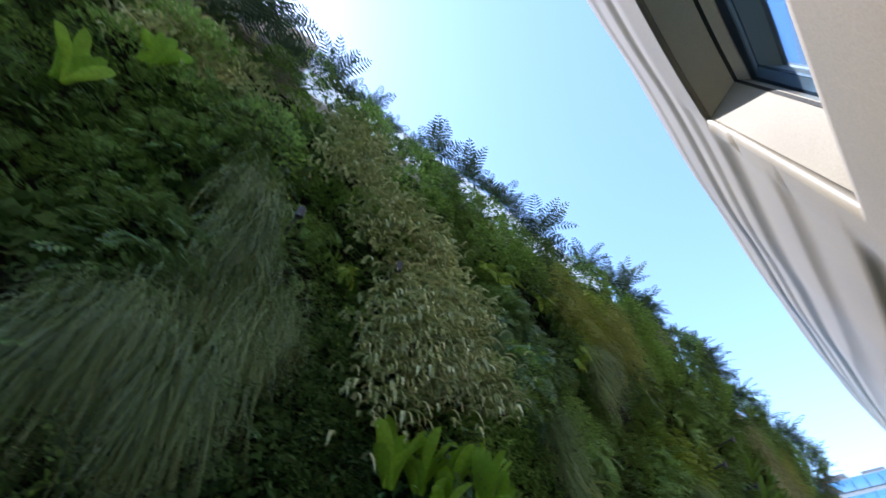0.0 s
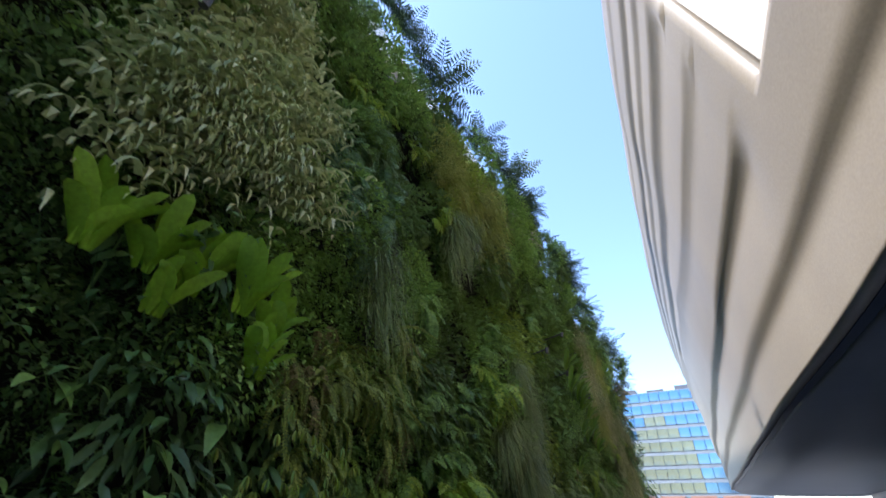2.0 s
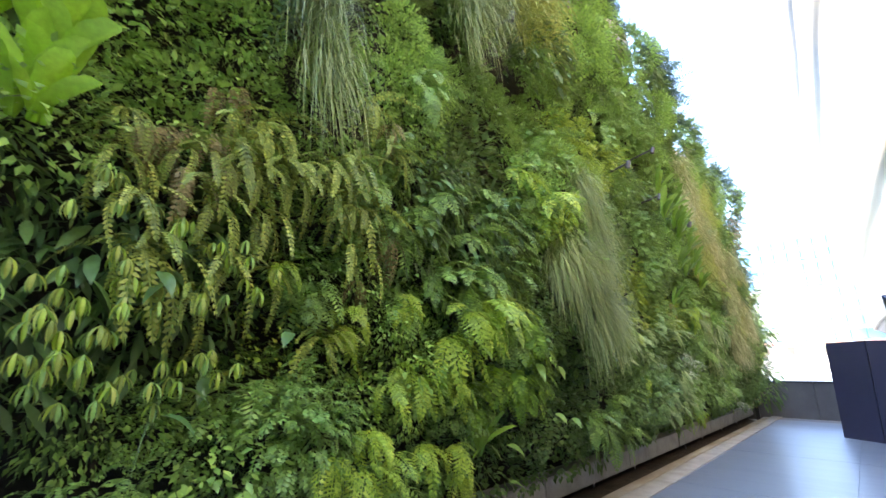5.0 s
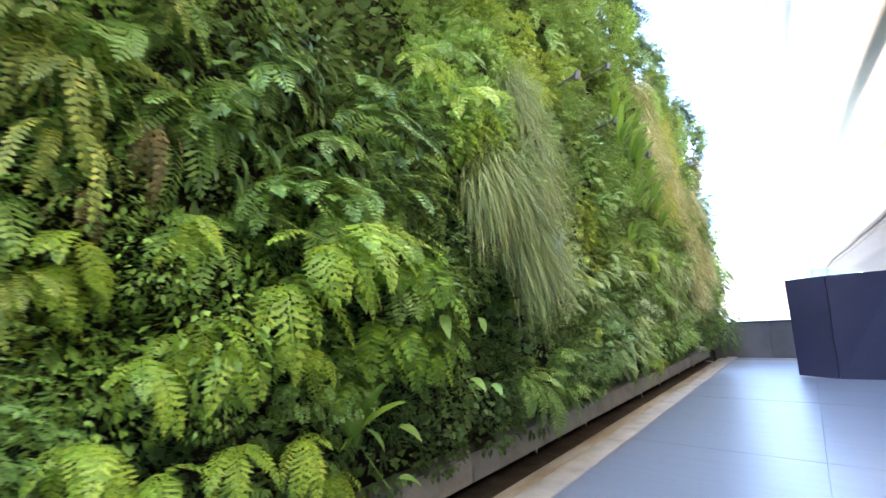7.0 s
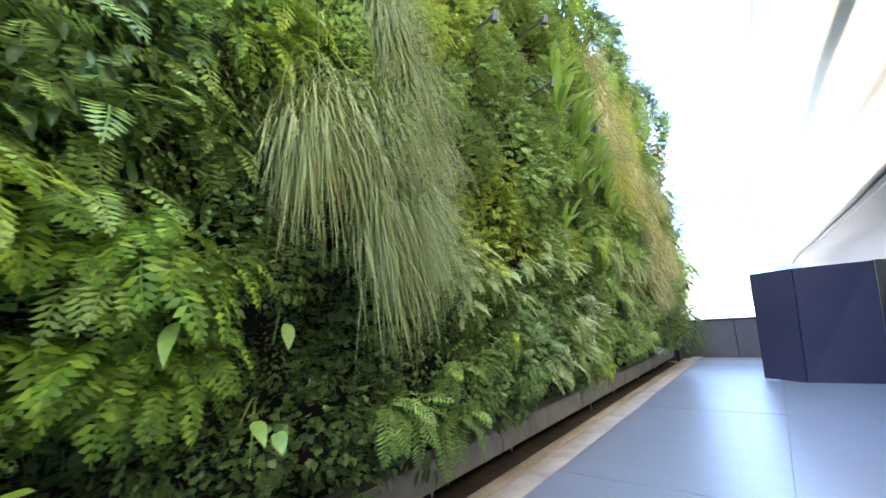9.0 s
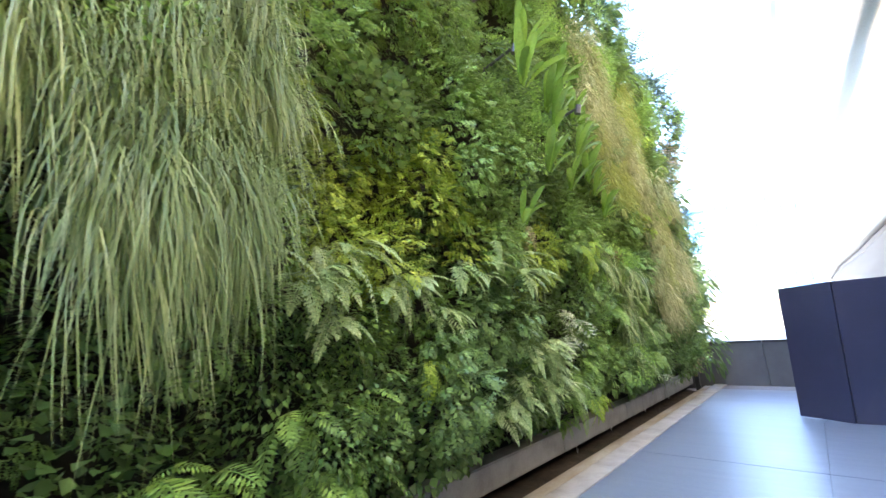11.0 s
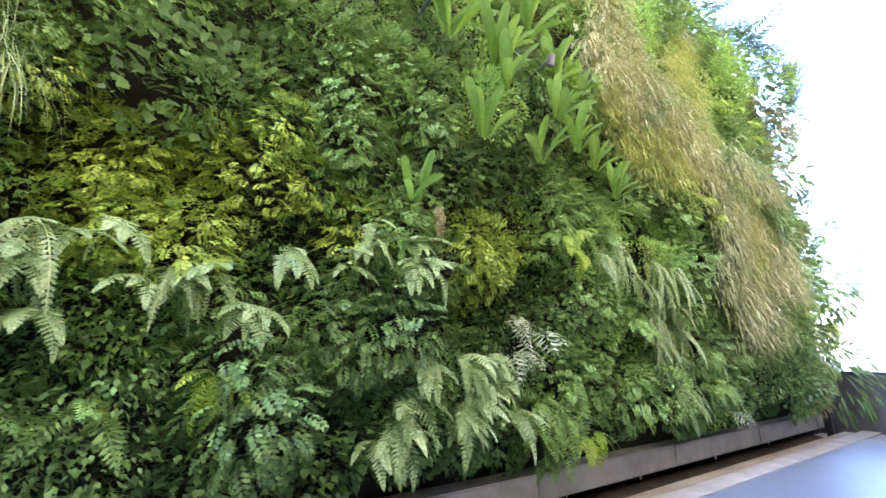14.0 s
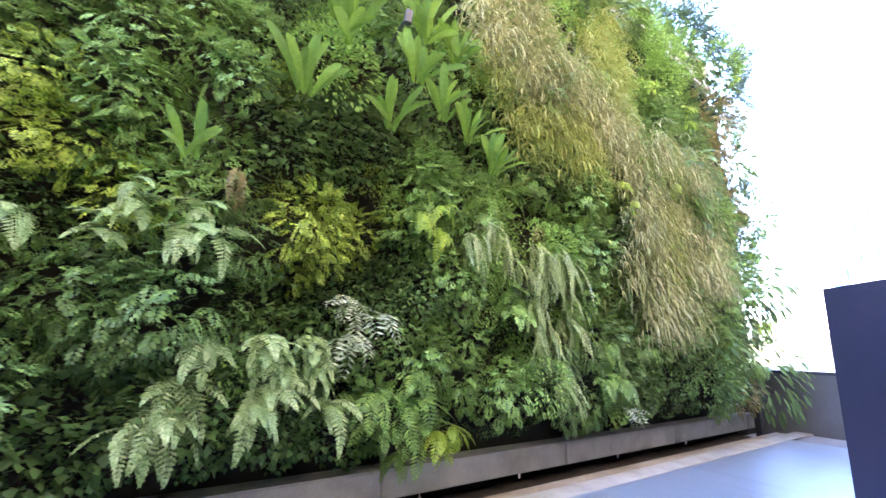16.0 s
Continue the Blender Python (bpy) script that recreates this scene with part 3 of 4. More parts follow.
def feathery(seed, sprigs, radius, length):
    """A soft rounded clump of finely divided sprigs."""
    rnd, g = random.Random(seed), Foliage()
    for _ in range(sprigs):
        a, r = rnd.uniform(0, 2 * math.pi), radius * math.sqrt(rnd.random())
        e = r / radius
        h = 0.26 * math.sqrt(max(0.0, 1 - e * e)) * rnd.uniform(0.5, 1.05)
        base = Vector((h, 0.9 * r * math.cos(a), 0.9 * r * math.sin(a)))
        way = Vector((1.0 - 0.7 * e, 0.9 * math.cos(a) * e + rnd.gauss(0, .3), 0.9 * math.sin(a) * e + 0.1 + rnd.gauss(0, .3))).normalized()
        ln = length * rnd.uniform(0.55, 1.2)
        g.frond(base, way, ln, ln * 0.6, 0.9, 6, 1, 0.6, rnd)
    return g


def grass(seed, blades, length, width, reach, spread, up=0.4, droop=1.9, segs=6):
    rnd, g = random.Random(seed), Foliage()
    for _ in range(blades):
        base = (rnd.uniform(-.04, .12), rnd.gauss(0, spread), rnd.gauss(0, spread))
        way = (reach * rnd.uniform(0.35, 1.2), rnd.gauss(0, 0.05 if length > 0.5 else 0.5), up + rnd.gauss(0, .3))
        g.blade(base, way, length * rnd.uniform(.35, 1.2), width * rnd.uniform(.7, 1.3), droop * rnd.uniform(.7, 1.15), segs, 0, "grass")
    return g


def wall_top(y):
    return 8.35 + 0.25 * wave(y, 0, 0.8, 3) if y < 12.5 else 8.35 - 0.19 * (y - 12.5) + 0.25 * wave(y, 0, 0.8, 3)


def wall_x(y, z):
    """Where the plants root: an uneven cushion over the felt."""
    low = 0.50 * min(1.0, max(0.0, (1.0 - z) / 0.7)) ** 1.2
    return -0.50 + 0.22 * wave(y, z, 0.55, 1) + 0.13 * wave(y, z, 1.5, 5) - low


# cushion of roots and moss that the plants grow from
cv, cf = [], []
CY, CZ = [-7 + 0.12 * i for i in range(229)], [0.22 + 0.12 * i for i in range(68)]
for y in CY:
    for z in CZ:
        zz = min(z, wall_top(y) - 0.25)
        cv.append((wall_x(y, zz) - 0.36 + 0.07 * wave(y, zz, 4.0, 2) + 0.05 * wave(y, zz, 9, 6), min(y, WALL_END), zz))
for i in range(len(CY) - 1):
    for j in range(len(CZ) - 1):
        a = i * len(CZ) + j
        cf.append((a, a + len(CZ), a + len(CZ) + 1, a + 1))
moss = put("moss_cushion", mesh_of("moss_cushion", cv, cf, M_FELT, True))
s = moss.modifiers.new("thick", "SOLIDIFY")
s.thickness, s.offset = 0.3, -1
tagged(moss, "dark damp moss and roots between the wall plants", "moss", kind="structure")

KINDS = {
    "dark": (L_DARK, [leafy(i, 420, 0.28, 0.042, 0.45, wide=0.55, depth=0.30) for i in range(3)]),
    "mid": (L_MID, [leafy(10 + i, 420, 0.27, 0.042, 0.4, wide=0.5, depth=0.30) for i in range(3)]),
    "yellow": (L_YELLOW, [leafy(20 + i, 430, 0.26, 0.036, 0.3, wide=0.65, depth=0.28) for i in range(2)]),
    "feather": (L_MID, [feathery(30 + i, 110, 0.25, 0.105) for i in range(3)]),
    "featheryellow": (L_YELLOW, [feathery(36 + i, 115, 0.24, 0.10) for i in range(2)]),
    "featherdark": (L_DARK, [feathery(40 + i, 100, 0.26, 0.115) for i in range(2)]),
    "round": (L_DARK, [leafy(44 + i, 280, 0.36, 0.055, 0.25, wide=0.95) for i in range(2)]),
    "tiny": (L_YELLOW, [leafy(56 + i, 150, 0.30, 0.034, 0.2, wide=0.85, depth=0.16) for i in range(2)]),
    "dry": (L_BROWN, [feathery(58 + i, 60, 0.30, 0.13) for i in range(2)]),
    "hang": (L_DARK, [leafy(50 + i, 95, 0.36, 0.12, 1.1, wide=0.26, kites=False, depth=0.34) for i in range(2)]),
}
KIND_ARRAYS = {k: (mat, [(np.array([tuple(p) for p in g.v]), g.f) for g in gs]) for k, (mat, gs) in KINDS.items()}
# zones of ground cover on the wall: kind, y, z, half width, half height
ZONES = [("tiny", 4.6, 1.6, 0.45, 0.3), ("tiny", 4.45, 1.32, 0.25, 0.2), ("feather", 4.15, 1.4, 0.3, 0.25), ("tiny", 11.9, 3.05, 0.42, 0.38), ("dry", 19.3, 5.1, 0.5, 0.9), ("dry", 19.5, 3.6, 0.4, 0.9), ("dry", 19.2, 1.2, 0.7, 0.5), ("featheryellow", 9.5, 2.65, 0.9, 0.6), ("featheryellow", 10.1, 2.8, 0.5, 0.45), ("feather", 10.9, 3.55, 0.6, 0.5), ("round", 9.45, 3.0, 0.3, 0.25), ("featheryellow", 12.13, 2.5, 0.25, 0.25), ("featherdark", 10.5, 1.5, 0.8, 0.25), ("round", 8.1, 0.95, 0.5, 0.25), ("yellow", 16.2, 6.0, 0.6, 0.5),
         ("dark", 9.2, 1.15, 0.9, 0.5), ("featherdark", 10.4, 1.1, 0.7, 0.5), ("feather", 6.9, 4.6, 1.2, 1.0), ("mid", 7.6, 3.4, 1.2, 0.9), ("hang", 6.4, 2.9, 1.0, 0.9), ("mid", 4.3, 3.6, 1.4, 1.2), ("hang", 3.8, 1.9, 0.9, 0.7), ("feather", 4.6, 1.4, 0.7, 0.4), ("dark", 1.6, 2.6, 1.2, 1.4),
         ("feather", -0.4, 4.6, 1.4, 1.2), ("featherdark", 0.2, 3.6, 1.2, 0.9), ("mid", 2.0, 6.6, 1.2, 1.2), ("feather", 4.0, 6.6, 1.2, 0.9), ("mid", 5.6, 4.3, 1.0, 0.8), ("feather", 3.0, 7.6, 1.2, 0.6), ("featherdark", 5.4, 5.2, 0.9, 0.8), ("mid", 4.2, 7.4, 1.3, 0.8), ("mid", 9.0, 7.0, 1.8, 0.9), ("yellow", 6.9, 6.5, 0.9, 0.9),
         ("mid", 5.6, 1.6, 0.9, 0.8), ("featherdark", 5.4, 0.8, 0.7, 0.4), ("feather", 5.9, 1.3, 0.5, 0.4), ("dark", 6.4, 2.2, 0.8, 0.7), ("round", 7.8, 0.8, 0.9, 0.4), ("dark", 7.0, 1.4, 0.7, 0.6), ("feather", 9.3, 3.5, 0.7, 0.5),
         ("featheryellow", 9.9, 2.35, 1.0, 0.55), ("feather", 10.2, 3.2, 0.7, 0.5), ("feather", 10.4, 3.1, 0.7, 0.7), ("featherdark", 9.9, 1.3, 1.0, 0.35), ("featherdark", 11.0, 1.6, 0.8, 0.5), ("round", 10.4, 0.8, 1.2, 0.35),
         ("featheryellow", 12.3, 2.35, 0.6, 0.5), ("yellow", 11.9, 3.0, 0.6, 0.6), ("feather", 13.0, 1.7, 0.8, 0.7), ("feather", 12.9, 0.8, 0.7, 0.3), ("round", 12.2, 0.8, 0.6, 0.3), ("feather", 13.3, 3.1, 0.6, 0.9), ("mid", 14.2, 2.4, 0.8, 0.9),
         ("mid", 15.5, 5.6, 1.3, 0.8), ("feather", 15.4, 2.2, 0.7, 1.2), ("featherdark", 15.6, 1.1, 0.7, 0.6), ("dark", 17.5, 0.9, 0.9, 0.6), ("feather", 18.6, 2.4, 0.8, 1.0), ("mid", 17.8, 6.3, 1.2, 0.6), ("feather", 11.2, 5.8, 1.3, 1.0), ("featheryellow", 9.0, 4.4, 1.0, 0.9), ("mid", 13.2, 6.4, 1.3, 1.0), ("feather", 9.5, 3.9, 0.8, 0.6)]


def zone_kind(y, z, rnd):
    best, score = None, 0.35 + 0.15 * rnd.random()
    for kind, zy, zz, hy, hz in ZONES:
        d = ((y - zy) / hy) ** 2 + ((z - zz) / hz) ** 2
        s = math.exp(-d) + 0.12 * rnd.random()
        if s > score:
            best, score = kind, s
    return best or rnd.choice(("mid", "mid", "feather", "hang", "feather", "featherdark"))


cover = {}
rnd = random.Random(3)
z = 0.62
while z < 8.4:
    y = -2.6 + rnd.uniform(0, .3)
    while y < WALL_END - 0.2:
        near = 1.0 <= y <= 17 and z < 6.5
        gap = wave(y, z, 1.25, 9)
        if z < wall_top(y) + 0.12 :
            # set-back gaps get darker leaf kinds: shade between clumps put into the colour
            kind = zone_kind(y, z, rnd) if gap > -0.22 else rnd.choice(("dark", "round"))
            yy, zz = y + rnd.uniform(-.13, .13), z + rnd.uniform(-.11, .13)
            size = rnd.choice((0.65, 0.85, 1.0, 1.15, 1.35)) * rnd.uniform(0.9, 1.1) * (1 if near else 1.35)
            if zz < 0.9:
                size *= 0.55 + 0.45 * max(0, zz - 0.5) / 0.4
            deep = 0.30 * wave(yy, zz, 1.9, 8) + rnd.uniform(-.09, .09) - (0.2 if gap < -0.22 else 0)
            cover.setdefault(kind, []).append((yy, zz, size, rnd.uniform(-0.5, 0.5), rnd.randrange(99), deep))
        y += 0.29 if near else 0.48
    z += 0.28
COVER_NAMES = {"dark": ("shrub_cover", "small dark green leaves covering the planted wall"), "mid": ("leafy_cover", "small mid-green leaves covering the planted wall"), "yellow": ("yellow_cover", "small yellow-green leaves on the planted wall"),
               "feather": ("feathery_cover", "soft feathery green fern cover on the wall"), "featheryellow": ("golden_feathery_cover", "soft yellow-green feathery fern cover"), "featherdark": ("dark_feathery_cover", "dark blue-green feathery fern cover"),
               "round": ("ivy_cover", "round dark ivy-like leaves on the wall"), "tiny": ("small_leaf_cover", "tiny yellow-green leaves on bare brown felt"), "dry": ("dry_cover", "dry brown feathery cover at the wall end"),
               "hang": ("hanging_leaf_cover", "narrow dark drooping leaves on the wall")}
for kind, spots in cover.items():
    mat, protos = KIND_ARRAYS[kind]
    av, counts, total = [], [], 0
    faces = []
    for y, z, size, turn, pick, deep in spots:
        pv, pf = protos[pick % len(protos)]
        c, s = math.cos(turn), math.sin(turn)
        q = pv * size
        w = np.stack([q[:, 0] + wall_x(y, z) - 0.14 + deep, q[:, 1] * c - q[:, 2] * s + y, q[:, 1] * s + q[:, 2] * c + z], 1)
        av.append(w)
        faces += [tuple(i + total for i in f) for f in pf]
        total += len(pv)
    name, label = COVER_NAMES[kind]
    me = bpy.data.meshes.new(name)
    me.from_pydata(np.concatenate(av).tolist(), [], faces)
    me.materials.append(mat)
    me.polygons.foreach_set("use_smooth", [True] * len(me.polygons))
    tagged(put(name, me), label, "foliage", kind="stuff")


def plant(name, meshes, y, z, size, label, category, group, out=0.0, turn=0.0, rnd=rng):
    ob = put(name, rnd.choice(meshes))
    ob.matrix_basis = Matrix.Translation((wall_x(y, z) + out, y, z)) @ Matrix.Rotation(turn + rnd.uniform(-.2, .2), 4, "X") @ Matrix.Diagonal((size, size, size, 1))
    return tagged(ob, label, category, group)


GRASS = [grass(60 + i, 300, 0.70, 0.007, 0.12, 0.085, 0.22, 3.4, 7).mesh("hanging_grass", L_GRASS) for i in range(3)]
TAN = [grass(70 + i, 230, 0.26, 0.012, 0.45, 0.17, 0.25, 2.6, 5).mesh("dry_grass", L_TAN) for i in range(3)]
STRAW_GREEN = [grass(170 + i, 210, 0.26, 0.012, 0.5, 0.18, 0.25, 2.4, 5).mesh("yellowed_grass", L_STRAW_GREEN) for i in range(2)]
CREAM = [grass(75 + i, 85, 0.28, 0.032, 0.7, 0.2, 0.45, 2.4, 5).mesh("striped_grass", L_CREAM) for i in range(3)]


def scatter(name, meshes, spots, label, category, group, spread=(0.3, 0.3), sizes=(0.8, 1.2), out=0.05):
    for y, z, n in spots:
        for _ in range(n):
            plant(name, meshes, y + rng.gauss(0, spread[0]), z + rng.gauss(0, spread[1]), rng.uniform(*sizes), label, category, group, out)


scatter("hanging_grass", GRASS, [(0.5, 5.0, 3), (0.6, 4.4, 4), (0.62, 3.8, 4), (0.2, 3.35, 4), (0.0, 3.2, 3), (0.85, 3.5, 3), (0.55, 3.0, 3), (7.6, 2.45, 2), (7.72, 2.35, 2), (8.2, 3.6, 4), (8.4, 3.2, 5), (8.5, 2.85, 4), (8.25, 2.75, 3), (8.2, 2.15, 5), (8.05, 2.35, 1), (8.4, 2.15, 2), (4.5, 3.7, 2), (6.2, 5.3, 4), (6.7, 5.4, 3)], "long grey-green grass tuft hanging from the wall", "grass", "hanging grass tufts", (0.10, 0.12), (0.8, 1.15), 0.16)
scatter("dry_grass", TAN, [(13.6, 4.95, 5), (13.9, 4.8, 7), (14.4, 4.6, 7), (14.2, 5.2, 4), (15.0, 4.5, 8), (15.7, 4.4, 7), (16.3, 4.2, 6), (16.4, 3.6, 5), (16.5, 3.05, 4), (16.3, 2.5, 2), (17.4, 4.1, 3), (17.5, 3.4, 2), (17.3, 2.35, 6), (16.7, 2.0, 4), (18.1, 2.4, 5), (17.1, 1.85, 4), (13.8, 5.8, 3)], "straw-coloured dry grass tuft on the planted wall", "grass", "dry grass tufts", (0.22, 0.2), (0.9, 1.35), 0.2)
scatter("yellowed_grass", STRAW_GREEN, [(6.1, 6.85, 6), (6.5, 6.65, 6), (6.9, 6.9, 6), (7.3, 6.35, 6), (7.7, 6.65, 5), (7.2, 5.9, 3), (14.6, 4.0, 4), (15.3, 3.9, 4), (13.9, 4.3, 3), (15.9, 5.0, 3), (16.8, 3.2, 3), (16.0, 5.9, 4)], "yellow-green grass tuft on the planted wall", "grass", "yellowed grass tufts", (0.3, 0.34), (0.9, 1.35), 0.2)
scatter("striped_grass", CREAM, [(-0.95, 7.0, 5), (-0.45, 6.95, 6), (1.3, 7.1, 6), (1.4, 6.5, 6), (1.95, 5.9, 7), (2.7, 5.65, 8), (2.35, 5.0, 8), (2.85, 4.85, 8), (2.5, 4.4, 9), (2.3, 4.0, 7), (2.95, 4.3, 8), (2.7, 3.95, 6), (3.2, 4.1, 5), (3.1, 5.2, 5)], "cream-striped grass tuft on the planted wall", "grass", "striped grass tufts", (0.18, 0.2), (0.8, 1.2), 0.2)


def frond_meshes(seed, mat, length, width, droop, pairs, lobes=1, n=4, taper=0.8, full=1.05):
    out = []
    for i in range(n):
        g, r = Foliage(), random.Random(seed + i)
        g.frond((0, 0, 0), (1, 0.08 * (i - 1.5), 0.25), length * (0.85 + 0.1 * i), width, droop * (0.85 + 0.1 * i), pairs, lobes, taper, r, full)
        out.append(g.mesh("frond", mat))
    return out


def fern(name, meshes, y, z, count, size, tags, rise=(-0.7, 0.9), fan=1.25, out=0.05, rnd=rng):
    """A fern whose fronds fan out from one crown on the wall; each frond is a part. rise: turn downwards in radians."""
    root = empty(name, (wall_x(y, z) + out, y, z))
    for i in range(count):
        a = fan * (2 * (i + 0.5) / count - 1) + rnd.uniform(-.2, .2)
        m = Matrix.Rotation(a, 4, "Z") @ Matrix.Rotation(rnd.uniform(*rise), 4, "Y") @ Matrix.Rotation(rnd.uniform(-.35, .35), 4, "X")
        k = size * rnd.uniform(.7, 1.15)
        put("frond", rnd.choice(meshes), root, m @ Matrix.Diagonal((k, k, k, 1)))
    return tagged(root, *tags)


def ferns(name, meshes, spots, tags, spread=0.16, size=(0.8, 1.15), count=8, rise=(-0.7, 0.9), fan=1.25, out=0.05):
    for y, z, n in spots:
        for _ in range(n):
            fern(name, meshes, y + rng.gauss(0, spread), z + rng.gauss(0, spread), count + rng.randrange(-1, 2), rng.uniform(*size), tags, rise, fan, out)


F_MID = frond_meshes(500, L_MID, 0.42, 0.16, 1.2, 16, 1, 4, 0.8, 0.8)
F_LIME = frond_meshes(510, L_LIME, 0.36, 0.15, 1.2, 12, 2)
F_FEATHER = frond_meshes(515, L_NEST, 0.40, 0.17, 1.1, 13)
F_LOBED = frond_meshes(520, L_BLUE, 0.36, 0.18, 1.5, 9, 1, 4, 0.8, 0.7)
F_CROWN = frond_meshes(530, L_CROWN, 0.52, 0.24, 0.5, 13, 1, 4, 0.6, 0.6)
F_SILVER = frond_meshes(540, L_SILVER, 0.36, 0.24, 0.9, 8, 1, 4, 0.7, 0.45)
F_BROWN = frond_meshes(550, L_BROWN, 0.38, 0.075, 2.0, 14, 1, 4, 0.6, 0.8)
F_YELLOW = frond_meshes(560, L_OLIVE, 0.38, 0.06, 1.5, 18, 1, 4, 0.5, 0.85)
F_PALE = frond_meshes(570, L_PALE, 0.36, 0.25, 0.8, 14, 3, 4, 3)
F_STRAP = frond_meshes(580, L_GRASS, 0.60, 0.07, 1.5, 22, 1, 4, 0.5, 0.85)
SWORD = ("green sword fern with arching fronds on the wall", "fern", "sword ferns")
ferns("sword_fern", F_MID, [(7.2, 3.4, 5), (6.4, 3.0, 7), (6.5, 2.3, 7), (5.3, 2.6, 6), (6.7, 2.0, 3), (5.9, 2.3, 4), (6.9, 2.8, 4), (5.7, 3.0, 4), (7.1, 2.4, 2), (4.7, 2.0, 3), (5.6, 0.9, 2), (8.8, 1.0, 2), (4.6, 1.4, 2), (9.2, 0.8, 2), (12.7, 2.9, 2), (14.6, 2.6, 4), (15.0, 1.7, 3), (14.2, 1.9, 3), (15.6, 1.2, 3), (13.9, 3.0, 3), (12.9, 1.0, 2), (9.6, 5.2, 5), (8.0, 4.4, 5), (5.2, 3.2, 3), (7.6, 3.9, 3), (5.6, 3.9, 4), (9.6, 0.9, 1), (8.41, 1.1, 1), (8.7, 1.05, 1), (18.5, 1.8, 3), (19.4, 1.3, 3), (12.3, 4.3, 3), (1.2, 5.3, 3), (3.6, 7.4, 4), (4.6, 6.9, 4), (10.5, 6.2, 4), (16.0, 5.4, 3), (18.0, 4.8, 4), (19.3, 3.6, 3), (12.6, 0.75, 2), (13.2, 0.72, 2)], SWORD)
ferns("lime_fern", F_LIME, [(6.3, 1.95, 3), (5.38, 2.02, 2), (5.1, 1.8, 2), (5.25, 1.46, 2), (5.19, 1.19, 2), (5.62, 1.02, 2), (5.62, 1.5, 2), (6.0, 1.48, 2), (4.55, 2.07, 1), (4.44, 6.45, 2), (3.9, 6.4, 2), (5.75, 5.45, 3), (6.05, 5.65, 2), (5.2, 6.4, 2), (7.46, 3.19, 2), (13.0, 2.65, 2), (13.12, 2.44, 1), (9.91, 1.21, 1), (6.45, 0.7, 2), (5.0, 1.05, 2), (4.95, 0.93, 1), (19.6, 1.9, 2), (1.6, 4.95, 1), (17.9, 5.3, 2), (17.0, 3.9, 2), (16.2, 3.4, 2), (17.0, 5.4, 2), (13.3, 0.72, 2)], ("lime green fern with young fronds on the wall", "fern", "lime ferns"), 0.1, (0.7, 1.05), 7, (-0.3, 1.1), 1.1, 0.2)
for y, z, k in ((6.0, 1.95, 1.5), (6.25, 1.98, 1.6), (5.85, 1.75, 1.2), (7.35, 3.3, 1.5), (6.9, 3.5, 1.4)):
    fern("lime_fern", F_LIME, y, z, 8, k, ("lime green fern with young fronds on the wall", "fern", "lime ferns"), (-0.5, 0.5), 1.2, 0.22)
ferns("oblong_leaf_fern", F_FEATHER, [(6.59, 1.95, 2), (6.75, 2.0, 2), (7.02, 1.88, 2), (6.67, 1.8, 2), (6.57, 1.55, 2), (6.75, 1.4, 2), (7.05, 1.4, 2), (6.56, 1.2, 2), (6.85, 1.65, 2)], ("bright green fern with oblong leaflets on the wall", "fern", "oblong-leaved ferns"), 0.13, (0.75, 1.1), 8, (-0.2, 1.1), 1.2, 0.12)
ferns("lobed_fern", F_LOBED, [(4.34, 5.8, 4), (4.04, 4.8, 5), (4.7, 5.5, 4), (4.2, 4.3, 4), (3.75, 4.8, 3), (4.85, 4.95, 3), (4.55, 5.9, 2), (3.87, 5.15, 3), (3.65, 4.2, 3), (6.6, 2.65, 2), (6.9, 2.7, 2)], ("dark blue-green lobed fern on the wall", "fern", "lobed ferns"), 0.28, (0.8, 1.2), 9, (-0.4, 1.2), 1.2, 0.1)
ferns("silver_fern", F_SILVER, [(12.25, 1.8, 2), (12.2, 1.5, 2), (12.45, 1.52, 2), (15.74, 0.75, 1)], ("silver-green fern drooping from the wall", "fern", "silver ferns"), 0.10, (0.75, 1.0), 4, (-0.5, 1.0), 1.1, 0.2)
ferns("withered_fern", F_BROWN, [(4.1, 2.88, 2), (3.6, 2.5, 2), (3.95, 2.55, 2), (3.85, 3.05, 2), (5.0, 2.5, 1), (5.15, 2.25, 1), (5.34, 3.5, 1), (11.5, 2.85, 1), (14.5, 2.95, 1)], ("withered brown fern hanging on the wall", "fern", "withered ferns"), 0.2, (0.7, 1.1), 7, (0.0, 1.2), 1.1, 0.15)
ferns("yellowing_fern", F_YELLOW, [(4.16, 2.7, 3), (4.35, 2.8, 3), (4.65, 2.93, 3), (4.02, 2.52, 3), (4.81, 2.7, 3), (4.44, 3.0, 2), (4.19, 2.25, 2), (3.88, 2.64, 2), (4.0, 2.25, 2), (4.85, 2.6, 2), (4.32, 2.45, 3), (5.1, 3.3, 3), (5.0, 2.0, 2), (3.7, 2.0, 2)], ("yellowing fern with long drooping fronds", "fern", "yellowing ferns"), 0.17, (0.7, 1.25), 8, (-0.7, 0.9), 1.35, 0.2)
ferns("strap_fern", F_STRAP, [(13.66, 2.65, 3), (14.12, 2.5, 3), (14.46, 2.4, 3), (14.26, 1.95, 3), (14.86, 1.75, 3), (14.75, 1.1, 3), (13.9, 2.2, 2), (8.9, 1.95, 1), (9.5, 2.0, 1)], ("long-fronded fern arching down the wall", "fern", "long-fronded ferns"), 0.16, (0.8, 1.1), 9, (0.0, 1.1), 0.8, 0.12)
